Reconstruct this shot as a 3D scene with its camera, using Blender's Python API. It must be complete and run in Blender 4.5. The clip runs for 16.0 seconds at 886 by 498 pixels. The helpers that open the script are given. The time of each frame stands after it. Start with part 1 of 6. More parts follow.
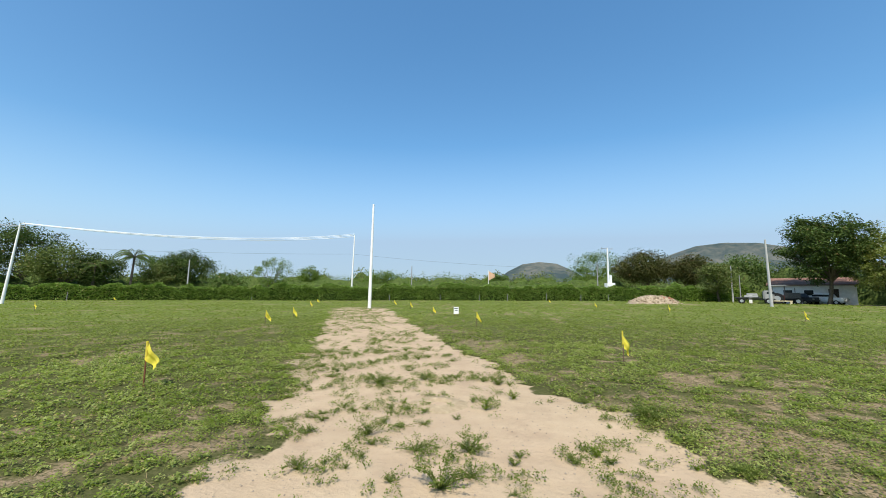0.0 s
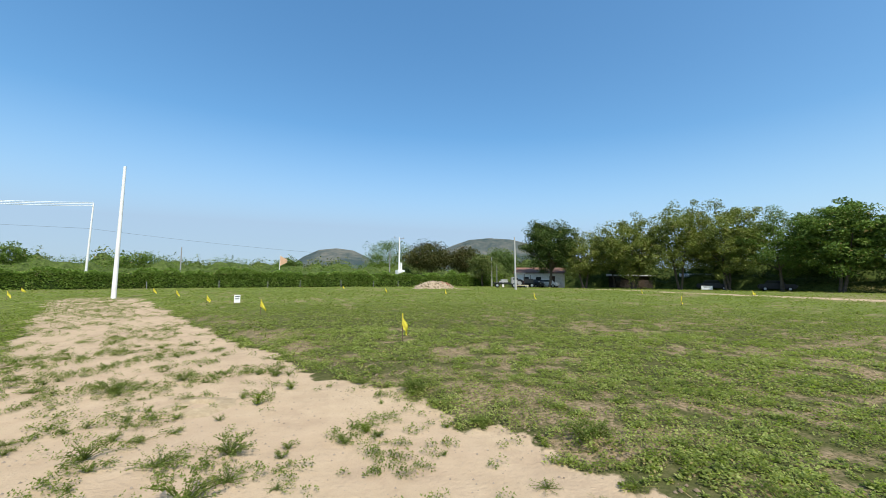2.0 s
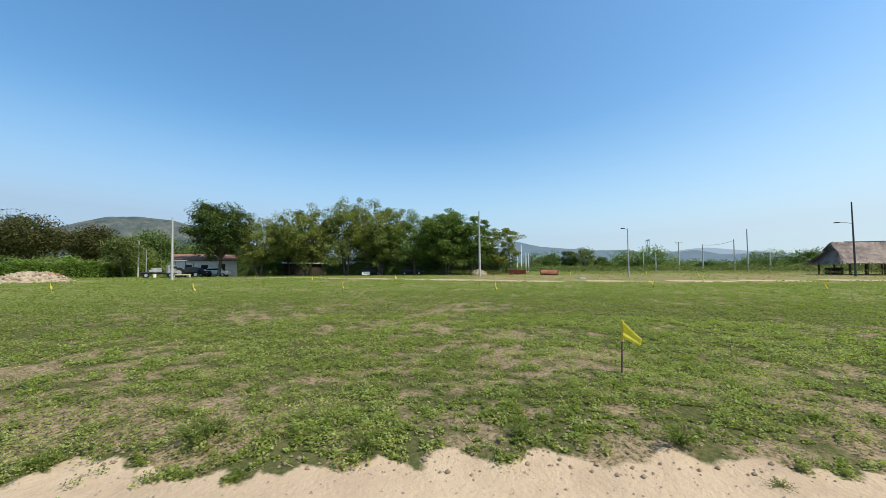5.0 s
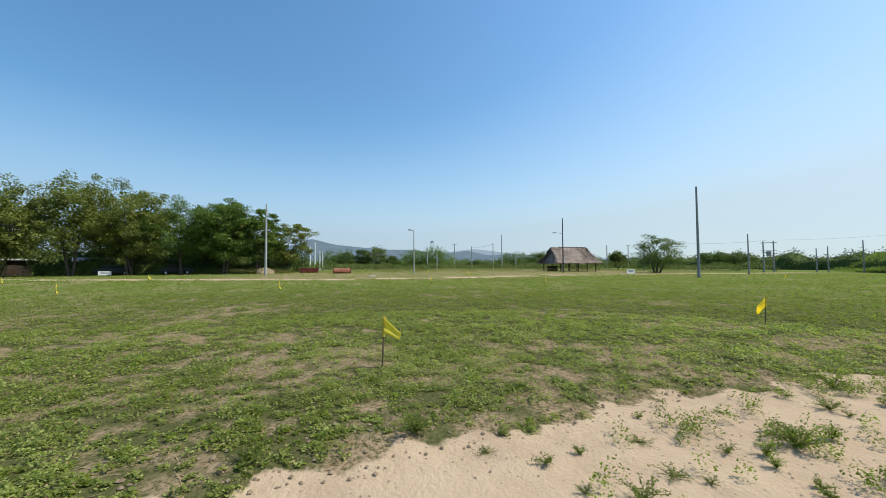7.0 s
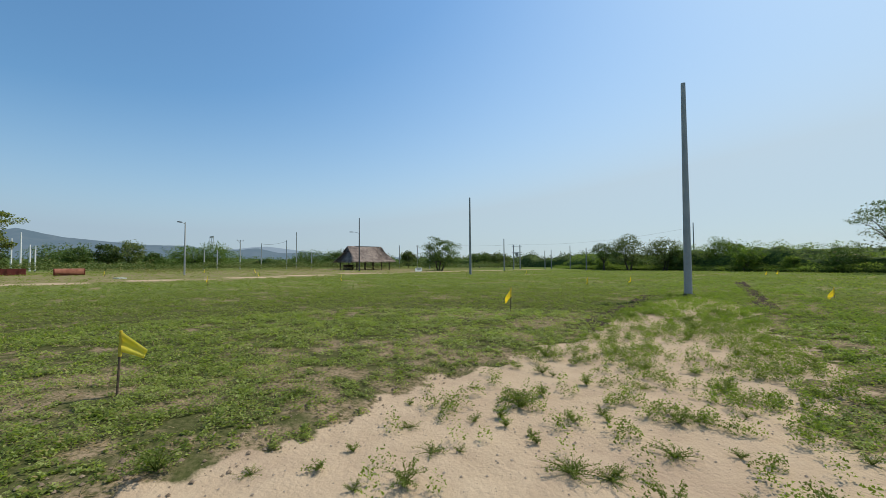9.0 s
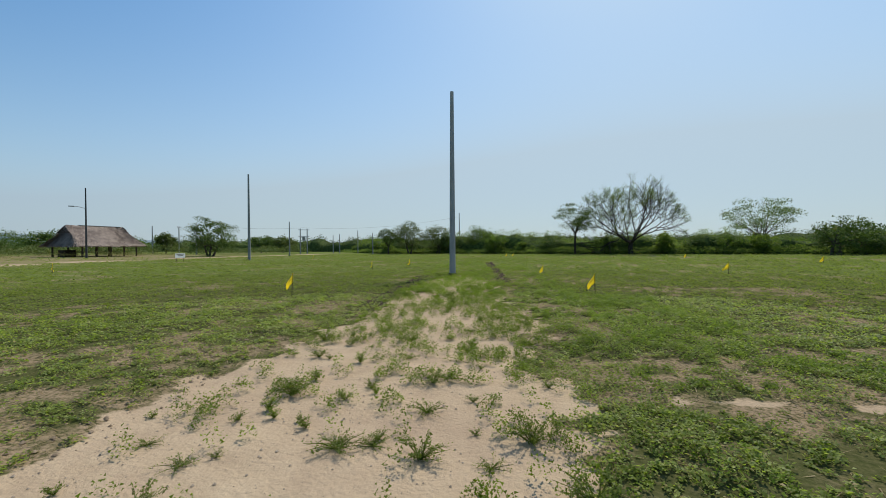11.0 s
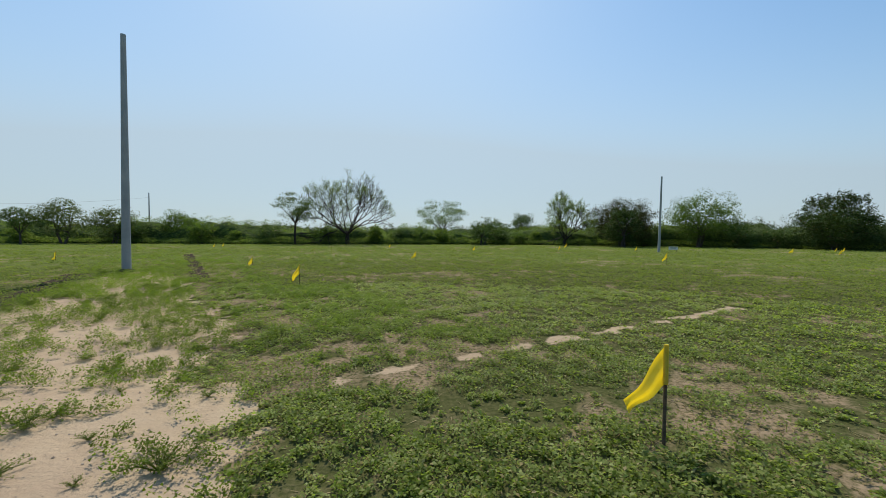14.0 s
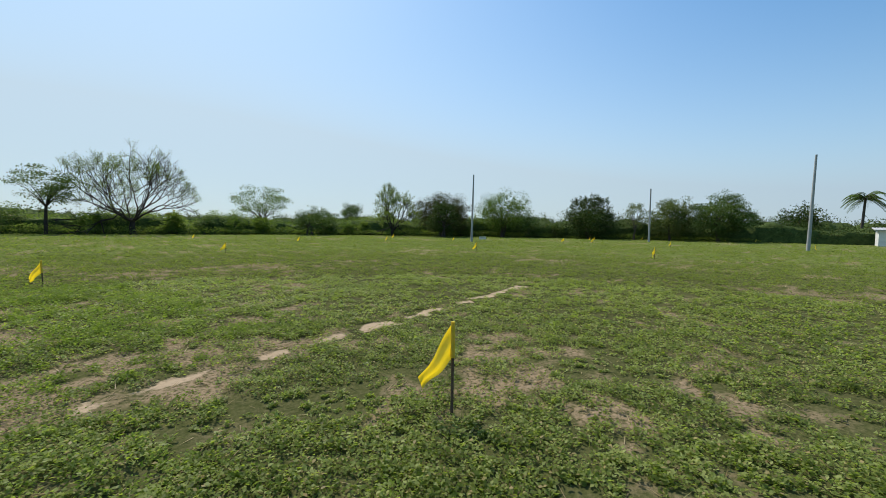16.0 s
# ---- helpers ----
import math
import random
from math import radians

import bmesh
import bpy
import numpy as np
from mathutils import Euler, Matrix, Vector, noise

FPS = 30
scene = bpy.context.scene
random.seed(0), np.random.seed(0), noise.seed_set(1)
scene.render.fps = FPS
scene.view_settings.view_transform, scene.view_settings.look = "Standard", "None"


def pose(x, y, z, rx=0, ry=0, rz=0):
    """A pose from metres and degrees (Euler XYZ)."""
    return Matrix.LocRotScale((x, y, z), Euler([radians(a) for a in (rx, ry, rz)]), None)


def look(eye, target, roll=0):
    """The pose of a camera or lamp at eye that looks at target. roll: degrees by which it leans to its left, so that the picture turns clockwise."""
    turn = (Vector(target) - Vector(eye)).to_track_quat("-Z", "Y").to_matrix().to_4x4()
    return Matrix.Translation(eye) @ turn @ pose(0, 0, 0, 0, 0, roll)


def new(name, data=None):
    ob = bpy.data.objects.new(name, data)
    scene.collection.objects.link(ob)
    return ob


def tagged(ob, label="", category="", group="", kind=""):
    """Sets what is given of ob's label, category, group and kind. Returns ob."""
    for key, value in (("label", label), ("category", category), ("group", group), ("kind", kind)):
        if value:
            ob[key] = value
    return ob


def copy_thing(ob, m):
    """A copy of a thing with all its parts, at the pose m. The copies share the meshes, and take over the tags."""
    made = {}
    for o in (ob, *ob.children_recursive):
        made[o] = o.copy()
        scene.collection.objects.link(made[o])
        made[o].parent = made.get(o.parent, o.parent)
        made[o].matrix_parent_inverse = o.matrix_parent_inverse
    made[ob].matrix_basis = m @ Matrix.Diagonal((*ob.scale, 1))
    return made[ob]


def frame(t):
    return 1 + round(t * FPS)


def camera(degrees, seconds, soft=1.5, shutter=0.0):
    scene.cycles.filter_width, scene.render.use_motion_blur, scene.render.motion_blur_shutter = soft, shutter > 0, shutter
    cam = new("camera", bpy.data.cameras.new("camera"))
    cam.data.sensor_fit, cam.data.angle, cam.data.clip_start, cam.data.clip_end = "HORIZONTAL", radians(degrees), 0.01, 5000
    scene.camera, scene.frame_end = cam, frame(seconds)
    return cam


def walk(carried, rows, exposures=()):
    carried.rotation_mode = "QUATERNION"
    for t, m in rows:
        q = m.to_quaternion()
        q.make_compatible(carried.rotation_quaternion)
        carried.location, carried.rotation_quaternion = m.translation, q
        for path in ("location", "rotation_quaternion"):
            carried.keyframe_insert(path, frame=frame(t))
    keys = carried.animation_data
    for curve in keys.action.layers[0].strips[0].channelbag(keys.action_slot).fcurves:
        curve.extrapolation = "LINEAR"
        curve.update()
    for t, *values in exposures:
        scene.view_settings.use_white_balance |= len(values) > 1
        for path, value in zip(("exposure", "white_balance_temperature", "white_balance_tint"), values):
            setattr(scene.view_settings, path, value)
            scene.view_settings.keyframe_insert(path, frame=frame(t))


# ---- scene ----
cam = camera(97.1, 16.0, 0.8)
PATH = [
    (0, (0.707, -1.883, 1.543), (0.547, 0.098, 1.765), 0.5),
    (0.5, (0.75, -1.878, 1.538), (0.808, 0.111, 1.743), 0.4),
    (1, (0.799, -1.859, 1.53), (1.113, 0.108, 1.72), 0.4),
    (1.5, (0.851, -1.864, 1.528), (1.429, 0.042, 1.702), 0.4),
    (2, (0.872, -1.881, 1.532), (1.7, -0.068, 1.693), 0.4),
    (2.5, (0.921, -1.887, 1.523), (1.971, -0.192, 1.671), 0.3),
    (3, (0.984, -1.915, 1.518), (2.234, -0.359, 1.654), 0.2),
    (3.5, (1.052, -1.938, 1.503), (2.487, -0.551, 1.63), 0.1),
    (4, (1.121, -1.995, 1.508), (2.726, -0.807, 1.627), 0.1),
    (4.5, (1.192, -2.069, 1.511), (2.943, -1.109, 1.621), -0.2),
    (5, (1.256, -2.147, 1.507), (3.124, -1.438, 1.608), -0.3),
    (5.2, (1.276, -2.198, 1.511), (3.181, -1.598, 1.611), -0.3),
    (7.3, (1.578, -2.575, 1.493), (3.53, -3.003, 1.58), -0.3),
    (7.5, (1.57, -2.596, 1.497), (3.5, -3.113, 1.585), -0.3),
    (8, (1.565, -2.644, 1.504), (3.416, -3.396, 1.593), -0.3),
    (8.5, (1.568, -2.677, 1.505), (3.304, -3.666, 1.591), -0.2),
    (9, (1.555, -2.713, 1.502), (3.141, -3.928, 1.576), -0.4),
    (9.5, (1.529, -2.73, 1.502), (2.937, -4.149, 1.553), -0.3),
    (10, (1.499, -2.754, 1.498), (2.709, -4.346, 1.524), -0.1),
    (10.2, (1.493, -2.775, 1.494), (2.613, -4.432, 1.507), -0.3),
    (12.3, (1.211, -2.809, 1.536), (1.413, -4.799, 1.508), -0.0),
    (12.5, (1.177, -2.828, 1.544), (1.292, -4.824, 1.505), 0.0),
    (13, (1.079, -2.859, 1.538), (0.962, -4.855, 1.485), 0.1),
    (13.5, (0.975, -2.878, 1.535), (0.625, -4.847, 1.473), 0.3),
    (14, (0.88, -2.888, 1.53), (0.312, -4.804, 1.464), 0.4),
    (14.5, (0.793, -2.901, 1.52), (0.027, -4.747, 1.451), 0.7),
    (15, (0.726, -2.901, 1.508), (-0.22, -4.662, 1.431), 0.9),
    (15.5, (0.667, -2.883, 1.502), (-0.457, -4.534, 1.411), 0.9),
    (16, (0.62, -2.855, 1.498), (-0.69, -4.362, 1.393), 0.9),
]
EXPOSURES = [(0.0, 0.14), (4.0, 0.12), (6.0, 0.03), (7.5, -0.12), (8.5, -0.28), (10.0, -0.40), (12.5, -0.46), (14.5, -0.34), (16.0, -0.22)]
walk(cam, [(t, look(eye, target, roll)) for t, eye, target, roll in PATH], EXPOSURES)

# ---- world, sun ----
SUN_ROT, SUN_EL = radians(185.0), radians(52.0)
world = bpy.data.worlds.new("sky")
world.use_nodes = True
scene.world = world
wn = world.node_tree
sky = wn.nodes.new("ShaderNodeTexSky")
sky.sky_type = "NISHITA"
sky.sun_disc = False
sky.sun_elevation, sky.sun_rotation = SUN_EL, SUN_ROT
sky.altitude, sky.air_density, sky.dust_density, sky.ozone_density = 100.0, 1.0, 0.4, 1.6
wn.nodes["Background"].inputs["Strength"].default_value = 0.15
vivid = wn.nodes.new("ShaderNodeHueSaturation")
tint = wn.nodes.new("ShaderNodeMix")
tint.data_type, tint.blend_type = "RGBA", "MULTIPLY"
tint.inputs[0].default_value = 1.0
tint.inputs[7].default_value = (0.90, 1.05, 1.05, 1)
wn.links.new(sky.outputs["Color"], tint.inputs[6])
wn.links.new(tint.outputs[2], vivid.inputs["Color"])
# a thin grey-blue haze over the brightest, lowest air
grey = wn.nodes.new("ShaderNodeRGBToBW")
reach = wn.nodes.new("ShaderNodeMapRange")
reach.inputs["From Min"].default_value, reach.inputs["From Max"].default_value = 2.4, 5.4
reach.inputs["To Max"].default_value = 0.88
haze = wn.nodes.new("ShaderNodeMix")
haze.data_type = "RGBA"
wn.links.new(sky.outputs["Color"], grey.inputs["Color"])
wn.links.new(grey.outputs["Val"], reach.inputs["Value"])
wn.links.new(reach.outputs["Result"], haze.inputs[0])
wn.links.new(vivid.outputs["Color"], haze.inputs[6])
# the air is brighter towards the sun's side and a little towards the zenith, and less blue round the sun
way = wn.nodes.new("ShaderNodeTexCoord")
slope = wn.nodes.new("ShaderNodeVectorMath")
slope.operation = "DOT_PRODUCT"
slope.inputs[1].default_value = (0.13 * math.sin(SUN_ROT), 0.13 * math.cos(SUN_ROT), 0.50)
sunward = wn.nodes.new("ShaderNodeVectorMath")
sunward.operation = "DOT_PRODUCT"
sunward.inputs[1].default_value = (math.sin(SUN_ROT), math.cos(SUN_ROT), 0.0)
wn.links.new(way.outputs["Generated"], sunward.inputs[0])
pale = wn.nodes.new("ShaderNodeMapRange")
pale.inputs["From Min"].default_value, pale.inputs["From Max"].default_value = -0.8, 0.6
pale.inputs["To Min"].default_value, pale.inputs["To Max"].default_value = 1.14, 1.06
wn.links.new(sunward.outputs["Value"], pale.inputs["Value"])
wn.links.new(pale.outputs["Result"], vivid.inputs["Saturation"])
dusty = wn.nodes.new("ShaderNodeMix")
dusty.data_type = "RGBA"
dusty.inputs[6].default_value, dusty.inputs[7].default_value = (3.45, 4.20, 4.75, 1), (2.72, 3.62, 4.80, 1)
spread = wn.nodes.new("ShaderNodeMapRange")
spread.inputs["From Min"].default_value, spread.inputs["From Max"].default_value = 1.06, 1.14
wn.links.new(pale.outputs["Result"], spread.inputs["Value"])
wn.links.new(spread.outputs["Result"], dusty.inputs[0])
wn.links.new(dusty.outputs[2], haze.inputs[7])
gain = wn.nodes.new("ShaderNodeMath")
gain.operation = "ADD"
gain.inputs[1].default_value = 1.03
bright = wn.nodes.new("ShaderNodeVectorMath")
bright.operation = "SCALE"
wn.links.new(way.outputs["Generated"], slope.inputs[0])
wn.links.new(slope.outputs["Value"], gain.inputs[0])
wn.links.new(haze.outputs[2], bright.inputs[0])
wn.links.new(gain.outputs[0], bright.inputs["Scale"])
wn.links.new(bright.outputs[0], wn.nodes["Background"].inputs["Color"])
sun_data = bpy.data.lights.new("sun", "SUN")
sun_data.energy, sun_data.angle, sun_data.color = 5.0, radians(0.6), (1.0, 0.95, 0.86)
sun = new("sun", sun_data)
sun.matrix_world = look((300 * math.sin(SUN_ROT) * math.cos(SUN_EL), 300 * math.cos(SUN_ROT) * math.cos(SUN_EL), 300 * math.sin(SUN_EL)), (0, 0, 0))


# ---- materials ----
def nodes_of(name):
    mat = bpy.data.materials.new(name)
    mat.use_nodes = True
    nt = mat.node_tree
    return mat, nt, nt.nodes["Principled BSDF"]


def add(nt, kind, **values):
    node = nt.nodes.new(kind)
    for key, value in values.items():
        node.inputs[key].default_value = value
    return node


def ramp(nt, source, stops):
    node = nt.nodes.new("ShaderNodeValToRGB")
    while len(node.color_ramp.elements) < len(stops):
        node.color_ramp.elements.new(0.5)
    for element, (at, col) in zip(node.color_ramp.elements, stops):
        element.position, element.color = at, (*col, 1)
    nt.links.new(source, node.inputs["Fac"])
    return node.outputs["Color"]


def mixed(nt, fac, a, b):
    node = nt.nodes.new("ShaderNodeMix")
    node.data_type = "RGBA"
    for value, slot in ((fac, 0), (a, 6), (b, 7)):
        if isinstance(value, bpy.types.NodeSocket):
            nt.links.new(value, node.inputs[slot])
        elif slot == 0:
            node.inputs[0].default_value = value
        else:
            node.inputs[slot].default_value = (*value, 1)
    return node.outputs[2]


def maths(nt, op, a, b=0.0, clamp=False):
    node = nt.nodes.new("ShaderNodeMath")
    node.operation, node.use_clamp = op, clamp
    for i, value in enumerate((a, b)):
        if isinstance(value, bpy.types.NodeSocket):
            nt.links.new(value, node.inputs[i])
        else:
            node.inputs[i].default_value = value
    return node.outputs[0]


def noise_at(nt, scale, detail=4.0, rough=0.55, coords=None):
    node = add(nt, "ShaderNodeTexNoise", Scale=scale, Detail=detail, Roughness=rough)
    if coords is None:
        coords = nt.nodes.new("ShaderNodeTexCoord").outputs["Object"]
    nt.links.new(coords, node.inputs["Vector"])
    return node.outputs["Fac"]


def bumped(nt, bsdf, height, strength, distance):
    node = add(nt, "ShaderNodeBump", Strength=strength, Distance=distance)
    nt.links.new(height, node.inputs["Height"])
    nt.links.new(node.outputs["Normal"], bsdf.inputs["Normal"])


def surface(name, dark, light, scale=6.0, rough=0.75, metal=0.0, bump=0.3, grain=60.0):
    """A worn surface: two scales of variation between two colours, with fine relief."""
    mat, nt, b = nodes_of(name)
    big, small = noise_at(nt, scale), noise_at(nt, grain, 3.0)
    both = maths(nt, "ADD", maths(nt, "MULTIPLY", big, 0.65), maths(nt, "MULTIPLY", small, 0.35))
    nt.links.new(ramp(nt, both, [(0.32, dark), (0.68, light)]), b.inputs["Base Color"])
    b.inputs["Roughness"].default_value, b.inputs["Metallic"].default_value = rough, metal
    b.inputs["Specular IOR Level"].default_value = 0.5 if rough < 0.7 else 0.1
    bumped(nt, b, small, bump, 0.01)
    return mat


def leafy(name, dark, mid, light, through_light=0.35, dry=(0.30, 0.24, 0.10), dry_part=0.04, gloss=0.03, vary=0.45, clump=1.4, glow=(1.25, 1.5, 0.5)):
    """Leaves: each with its own green, a few dry ones, some light let through."""
    mat, nt, b = nodes_of(name)
    rand = nt.nodes.new("ShaderNodeNewGeometry").outputs["Random Per Island"]
    patch, tuft = noise_at(nt, 0.35, 2.0), noise_at(nt, clump, 2.0)
    fac = maths(nt, "ADD", maths(nt, "MULTIPLY", rand, vary), (0.45 - vary) / 2 - 0.50)
    fac = maths(nt, "ADD", fac, maths(nt, "ADD", maths(nt, "MULTIPLY", patch, 0.5), maths(nt, "MULTIPLY", tuft, 1.1)))
    col = ramp(nt, fac, [(0.15, dark), (0.5, mid), (0.85, light)])
    col = mixed(nt, maths(nt, "GREATER_THAN", rand, 1.0 - dry_part), col, dry)
    nt.links.new(col, b.inputs["Base Color"])
    b.inputs["Roughness"].default_value = 0.5
    b.inputs["Specular IOR Level"].default_value = gloss
    t = nt.nodes.new("ShaderNodeBsdfTranslucent")
    nt.links.new(mixed(nt, 0.6, col, tuple(a * b for a, b in zip(light, glow))), t.inputs["Color"])
    m = add(nt, "ShaderNodeMixShader", Fac=through_light)
    nt.links.new(b.outputs[0], m.inputs[1])
    nt.links.new(t.outputs[0], m.inputs[2])
    nt.links.new(m.outputs[0], nt.nodes["Material Output"].inputs["Surface"])
    return mat


GLOW = (1.50, 1.95, 0.30)
LEAF_FIELD = leafy("field weed leaves", (0.048, 0.064, 0.012), (0.172, 0.200, 0.048), (0.385, 0.405, 0.135), 0.43, (0.38, 0.28, 0.13), 0.06, gloss=0.14, vary=0.45, clump=4.5, glow=GLOW)
LEAF_WIDE = leafy("field weed leaves farther off", (0.108, 0.128, 0.032), (0.175, 0.203, 0.056), (0.255, 0.275, 0.092), 0.37, (0.26, 0.20, 0.09), 0.03, gloss=0.0, vary=0.25, clump=3.0, glow=(1.45, 1.85, 0.30))
LEAF_BLADE = leafy("grass blades", (0.095, 0.125, 0.028), (0.175, 0.205, 0.055), (0.290, 0.300, 0.110), 0.4, dry_part=0.14)
STRAW = leafy("dry straw", (0.17, 0.115, 0.055), (0.31, 0.225, 0.115), (0.45, 0.35, 0.20), 0.3, (0.20, 0.20, 0.07), 0.08, gloss=0.1)
LEAF_TRACK = leafy("track weed leaves", (0.050, 0.072, 0.016), (0.120, 0.150, 0.038), (0.230, 0.260, 0.080), 0.40, dry_part=0.08, vary=0.55, clump=7.0, glow=GLOW)
LEAF_LIME = leafy("bright weed leaves", (0.075, 0.110, 0.012), (0.155, 0.212, 0.028), (0.270, 0.335, 0.060), 0.44, vary=0.5, clump=7.0, glow=(1.3, 1.6, 0.40))
LEAF_HEDGE = leafy("hedge leaves", (0.065, 0.105, 0.020), (0.130, 0.200, 0.038), (0.230, 0.320, 0.075), 0.35)
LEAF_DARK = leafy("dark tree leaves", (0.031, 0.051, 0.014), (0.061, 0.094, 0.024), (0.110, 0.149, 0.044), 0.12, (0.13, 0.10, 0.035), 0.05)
LEAF_RUST = leafy("mango leaves", (0.036, 0.042, 0.014), (0.070, 0.076, 0.024), (0.115, 0.108, 0.040), 0.12, (0.13, 0.080, 0.034), 0.07)
LEAF_MID = leafy("tree leaves", (0.045, 0.075, 0.018), (0.090, 0.140, 0.034), (0.165, 0.220, 0.070), 0.2)
LEAF_OLIVE = leafy("olive tree leaves", (0.062, 0.085, 0.022), (0.120, 0.150, 0.044), (0.200, 0.230, 0.085), 0.2)
LEAF_ROW = leafy("leaves of the shading row", (0.057, 0.075, 0.017), (0.137, 0.164, 0.039), (0.305, 0.325, 0.101), 0.2)
LEAF_ROW_GREEN = leafy("green leaves of the shading row", (0.041, 0.068, 0.016), (0.092, 0.149, 0.030), (0.203, 0.277, 0.074), 0.18)
LEAF_LIGHT = leafy("light tree leaves", (0.040, 0.068, 0.013), (0.098, 0.152, 0.028), (0.200, 0.270, 0.060), 0.28)
LEAF_SCRUB = leafy("scrub leaves", (0.050, 0.076, 0.016), (0.125, 0.172, 0.036), (0.245, 0.300, 0.080), 0.44, dry_part=0.07, glow=(1.2, 1.5, 0.45))
LEAF_ROUGH = leafy("dry rough growth", (0.085, 0.088, 0.030), (0.160, 0.152, 0.058), (0.250, 0.225, 0.095), 0.35, dry_part=0.3)
BUSH_SHADE = surface("painted shade inside bushes", (0.028, 0.044, 0.012), (0.120, 0.160, 0.040), 1.6, 0.95, 0, 0.8, 8.0)
BARK = surface("bark", (0.045, 0.036, 0.028), (0.15, 0.125, 0.10), 3.0, 0.9, 0, 0.8, 30.0)
BARK_DARK = surface("dark bark", (0.022, 0.018, 0.014), (0.075, 0.062, 0.050), 3.0, 0.9, 0, 0.8, 30.0)
CONCRETE = surface("pole concrete", (0.30, 0.30, 0.29), (0.47, 0.46, 0.44), 0.9, 0.85, 0, 0.25, 45.0)
CONCRETE_OLD = surface("weathered concrete", (0.20, 0.20, 0.195), (0.36, 0.355, 0.34), 1.2, 0.9, 0, 0.3, 45.0)
WHITE_PAINT = surface("white paint", (0.62, 0.61, 0.58), (0.82, 0.81, 0.78), 2.0, 0.6, 0, 0.1)
GALVANISED = surface("galvanised steel", (0.35, 0.36, 0.37), (0.55, 0.56, 0.57), 8.0, 0.45, 0.8, 0.1)
DARK_STEEL = surface("dark steel", (0.03, 0.03, 0.032), (0.09, 0.09, 0.09), 8.0, 0.55, 0.5, 0.15)
WIRE = surface("aluminium wire", (0.80, 0.81, 0.82), (0.90, 0.91, 0.92), 3.0, 0.7, 0.0, 0.0)
WIRE_DARK = surface("dark cable", (0.05, 0.055, 0.06), (0.10, 0.105, 0.11), 3.0, 0.6, 0, 0.0)
RUST = surface("red oxide steel", (0.14, 0.05, 0.03), (0.33, 0.15, 0.095), 2.0, 0.75, 0.1, 0.3)
RUST_DARK = surface("dark red paint", (0.11, 0.028, 0.022), (0.22, 0.06, 0.045), 2.0, 0.7, 0, 0.3)
THATCH = surface("dry palm thatch", (0.155, 0.115, 0.093), (0.43, 0.338, 0.270), 1.2, 0.95, 0, 1.0, 22.0)
TIMBER = surface("dark timber", (0.035, 0.026, 0.02), (0.10, 0.075, 0.055), 4.0, 0.85, 0, 0.5)
STAKE_WOOD = surface("weathered stake wood", (0.07, 0.045, 0.03), (0.20, 0.14, 0.09), 14.0, 0.85, 0, 0.6, 90.0)
STAKE_RUSTY = surface("rusty stake", (0.10, 0.04, 0.02), (0.22, 0.10, 0.05), 14.0, 0.85, 0, 0.6, 90.0)
RUBBLE = surface("rubble", (0.13, 0.092, 0.055), (0.50, 0.40, 0.275), 3.0, 0.95, 0, 0.8, 25.0)
RUBBLE_RED = surface("broken brick", (0.25, 0.11, 0.07), (0.42, 0.21, 0.14), 3.0, 0.95, 0, 0.8, 25.0)
ROOF_TILE = surface("clay roof", (0.16, 0.085, 0.06), (0.30, 0.17, 0.12), 1.5, 0.85, 0, 0.5)
ROOF_SHEET = surface("fibre cement roof sheet", (0.36, 0.36, 0.36), (0.58, 0.57, 0.55), 1.5, 0.75, 0, 0.3)
TYRE = surface("tyre rubber", (0.012, 0.012, 0.012), (0.03, 0.03, 0.03), 8.0, 0.8, 0, 0.3)
CAR_BLUE = surface("dark blue car paint", (0.010, 0.011, 0.013), (0.022, 0.024, 0.030), 3.0, 0.55, 0.0, 0.0)
CAR_WHITE = surface("white car paint", (0.6, 0.6, 0.6), (0.75, 0.75, 0.75), 3.0, 0.3, 0, 0.0)
GLASS_DARK = surface("dark window glass", (0.01, 0.012, 0.014), (0.03, 0.034, 0.038), 2.0, 0.08, 0, 0.0)
INK = surface("black sign print", (0.02, 0.02, 0.025), (0.05, 0.05, 0.06), 20.0, 0.6, 0, 0.0)
YELLOW_POST = surface("yellowed concrete", (0.50, 0.42, 0.26), (0.66, 0.58, 0.40), 4.0, 0.8, 0, 0.2)


def cloth(name, dark, light, lit):
    mat = surface(name, dark, light, 9.0, 0.7, 0, 0.15, 120.0)
    nt = mat.node_tree
    b = nt.nodes["Principled BSDF"]
    t = nt.nodes.new("ShaderNodeBsdfTranslucent")
    t.inputs["Color"].default_value = (*lit, 1)
    m = add(nt, "ShaderNodeMixShader", Fac=0.5)
    nt.links.new(b.outputs[0], m.inputs[1])
    nt.links.new(t.outputs[0], m.inputs[2])
    nt.links.new(m.outputs[0], nt.nodes["Material Output"].inputs["Surface"])
    return mat


FLAG_YELLOW = cloth("yellow flag cloth", (0.86, 0.74, 0.06), (0.95, 0.85, 0.17), (0.97, 0.66, 0.014))
FLAG_ORANGE = cloth("faded orange flag cloth", (0.85, 0.46, 0.26), (0.92, 0.64, 0.44), (0.90, 0.50, 0.28))


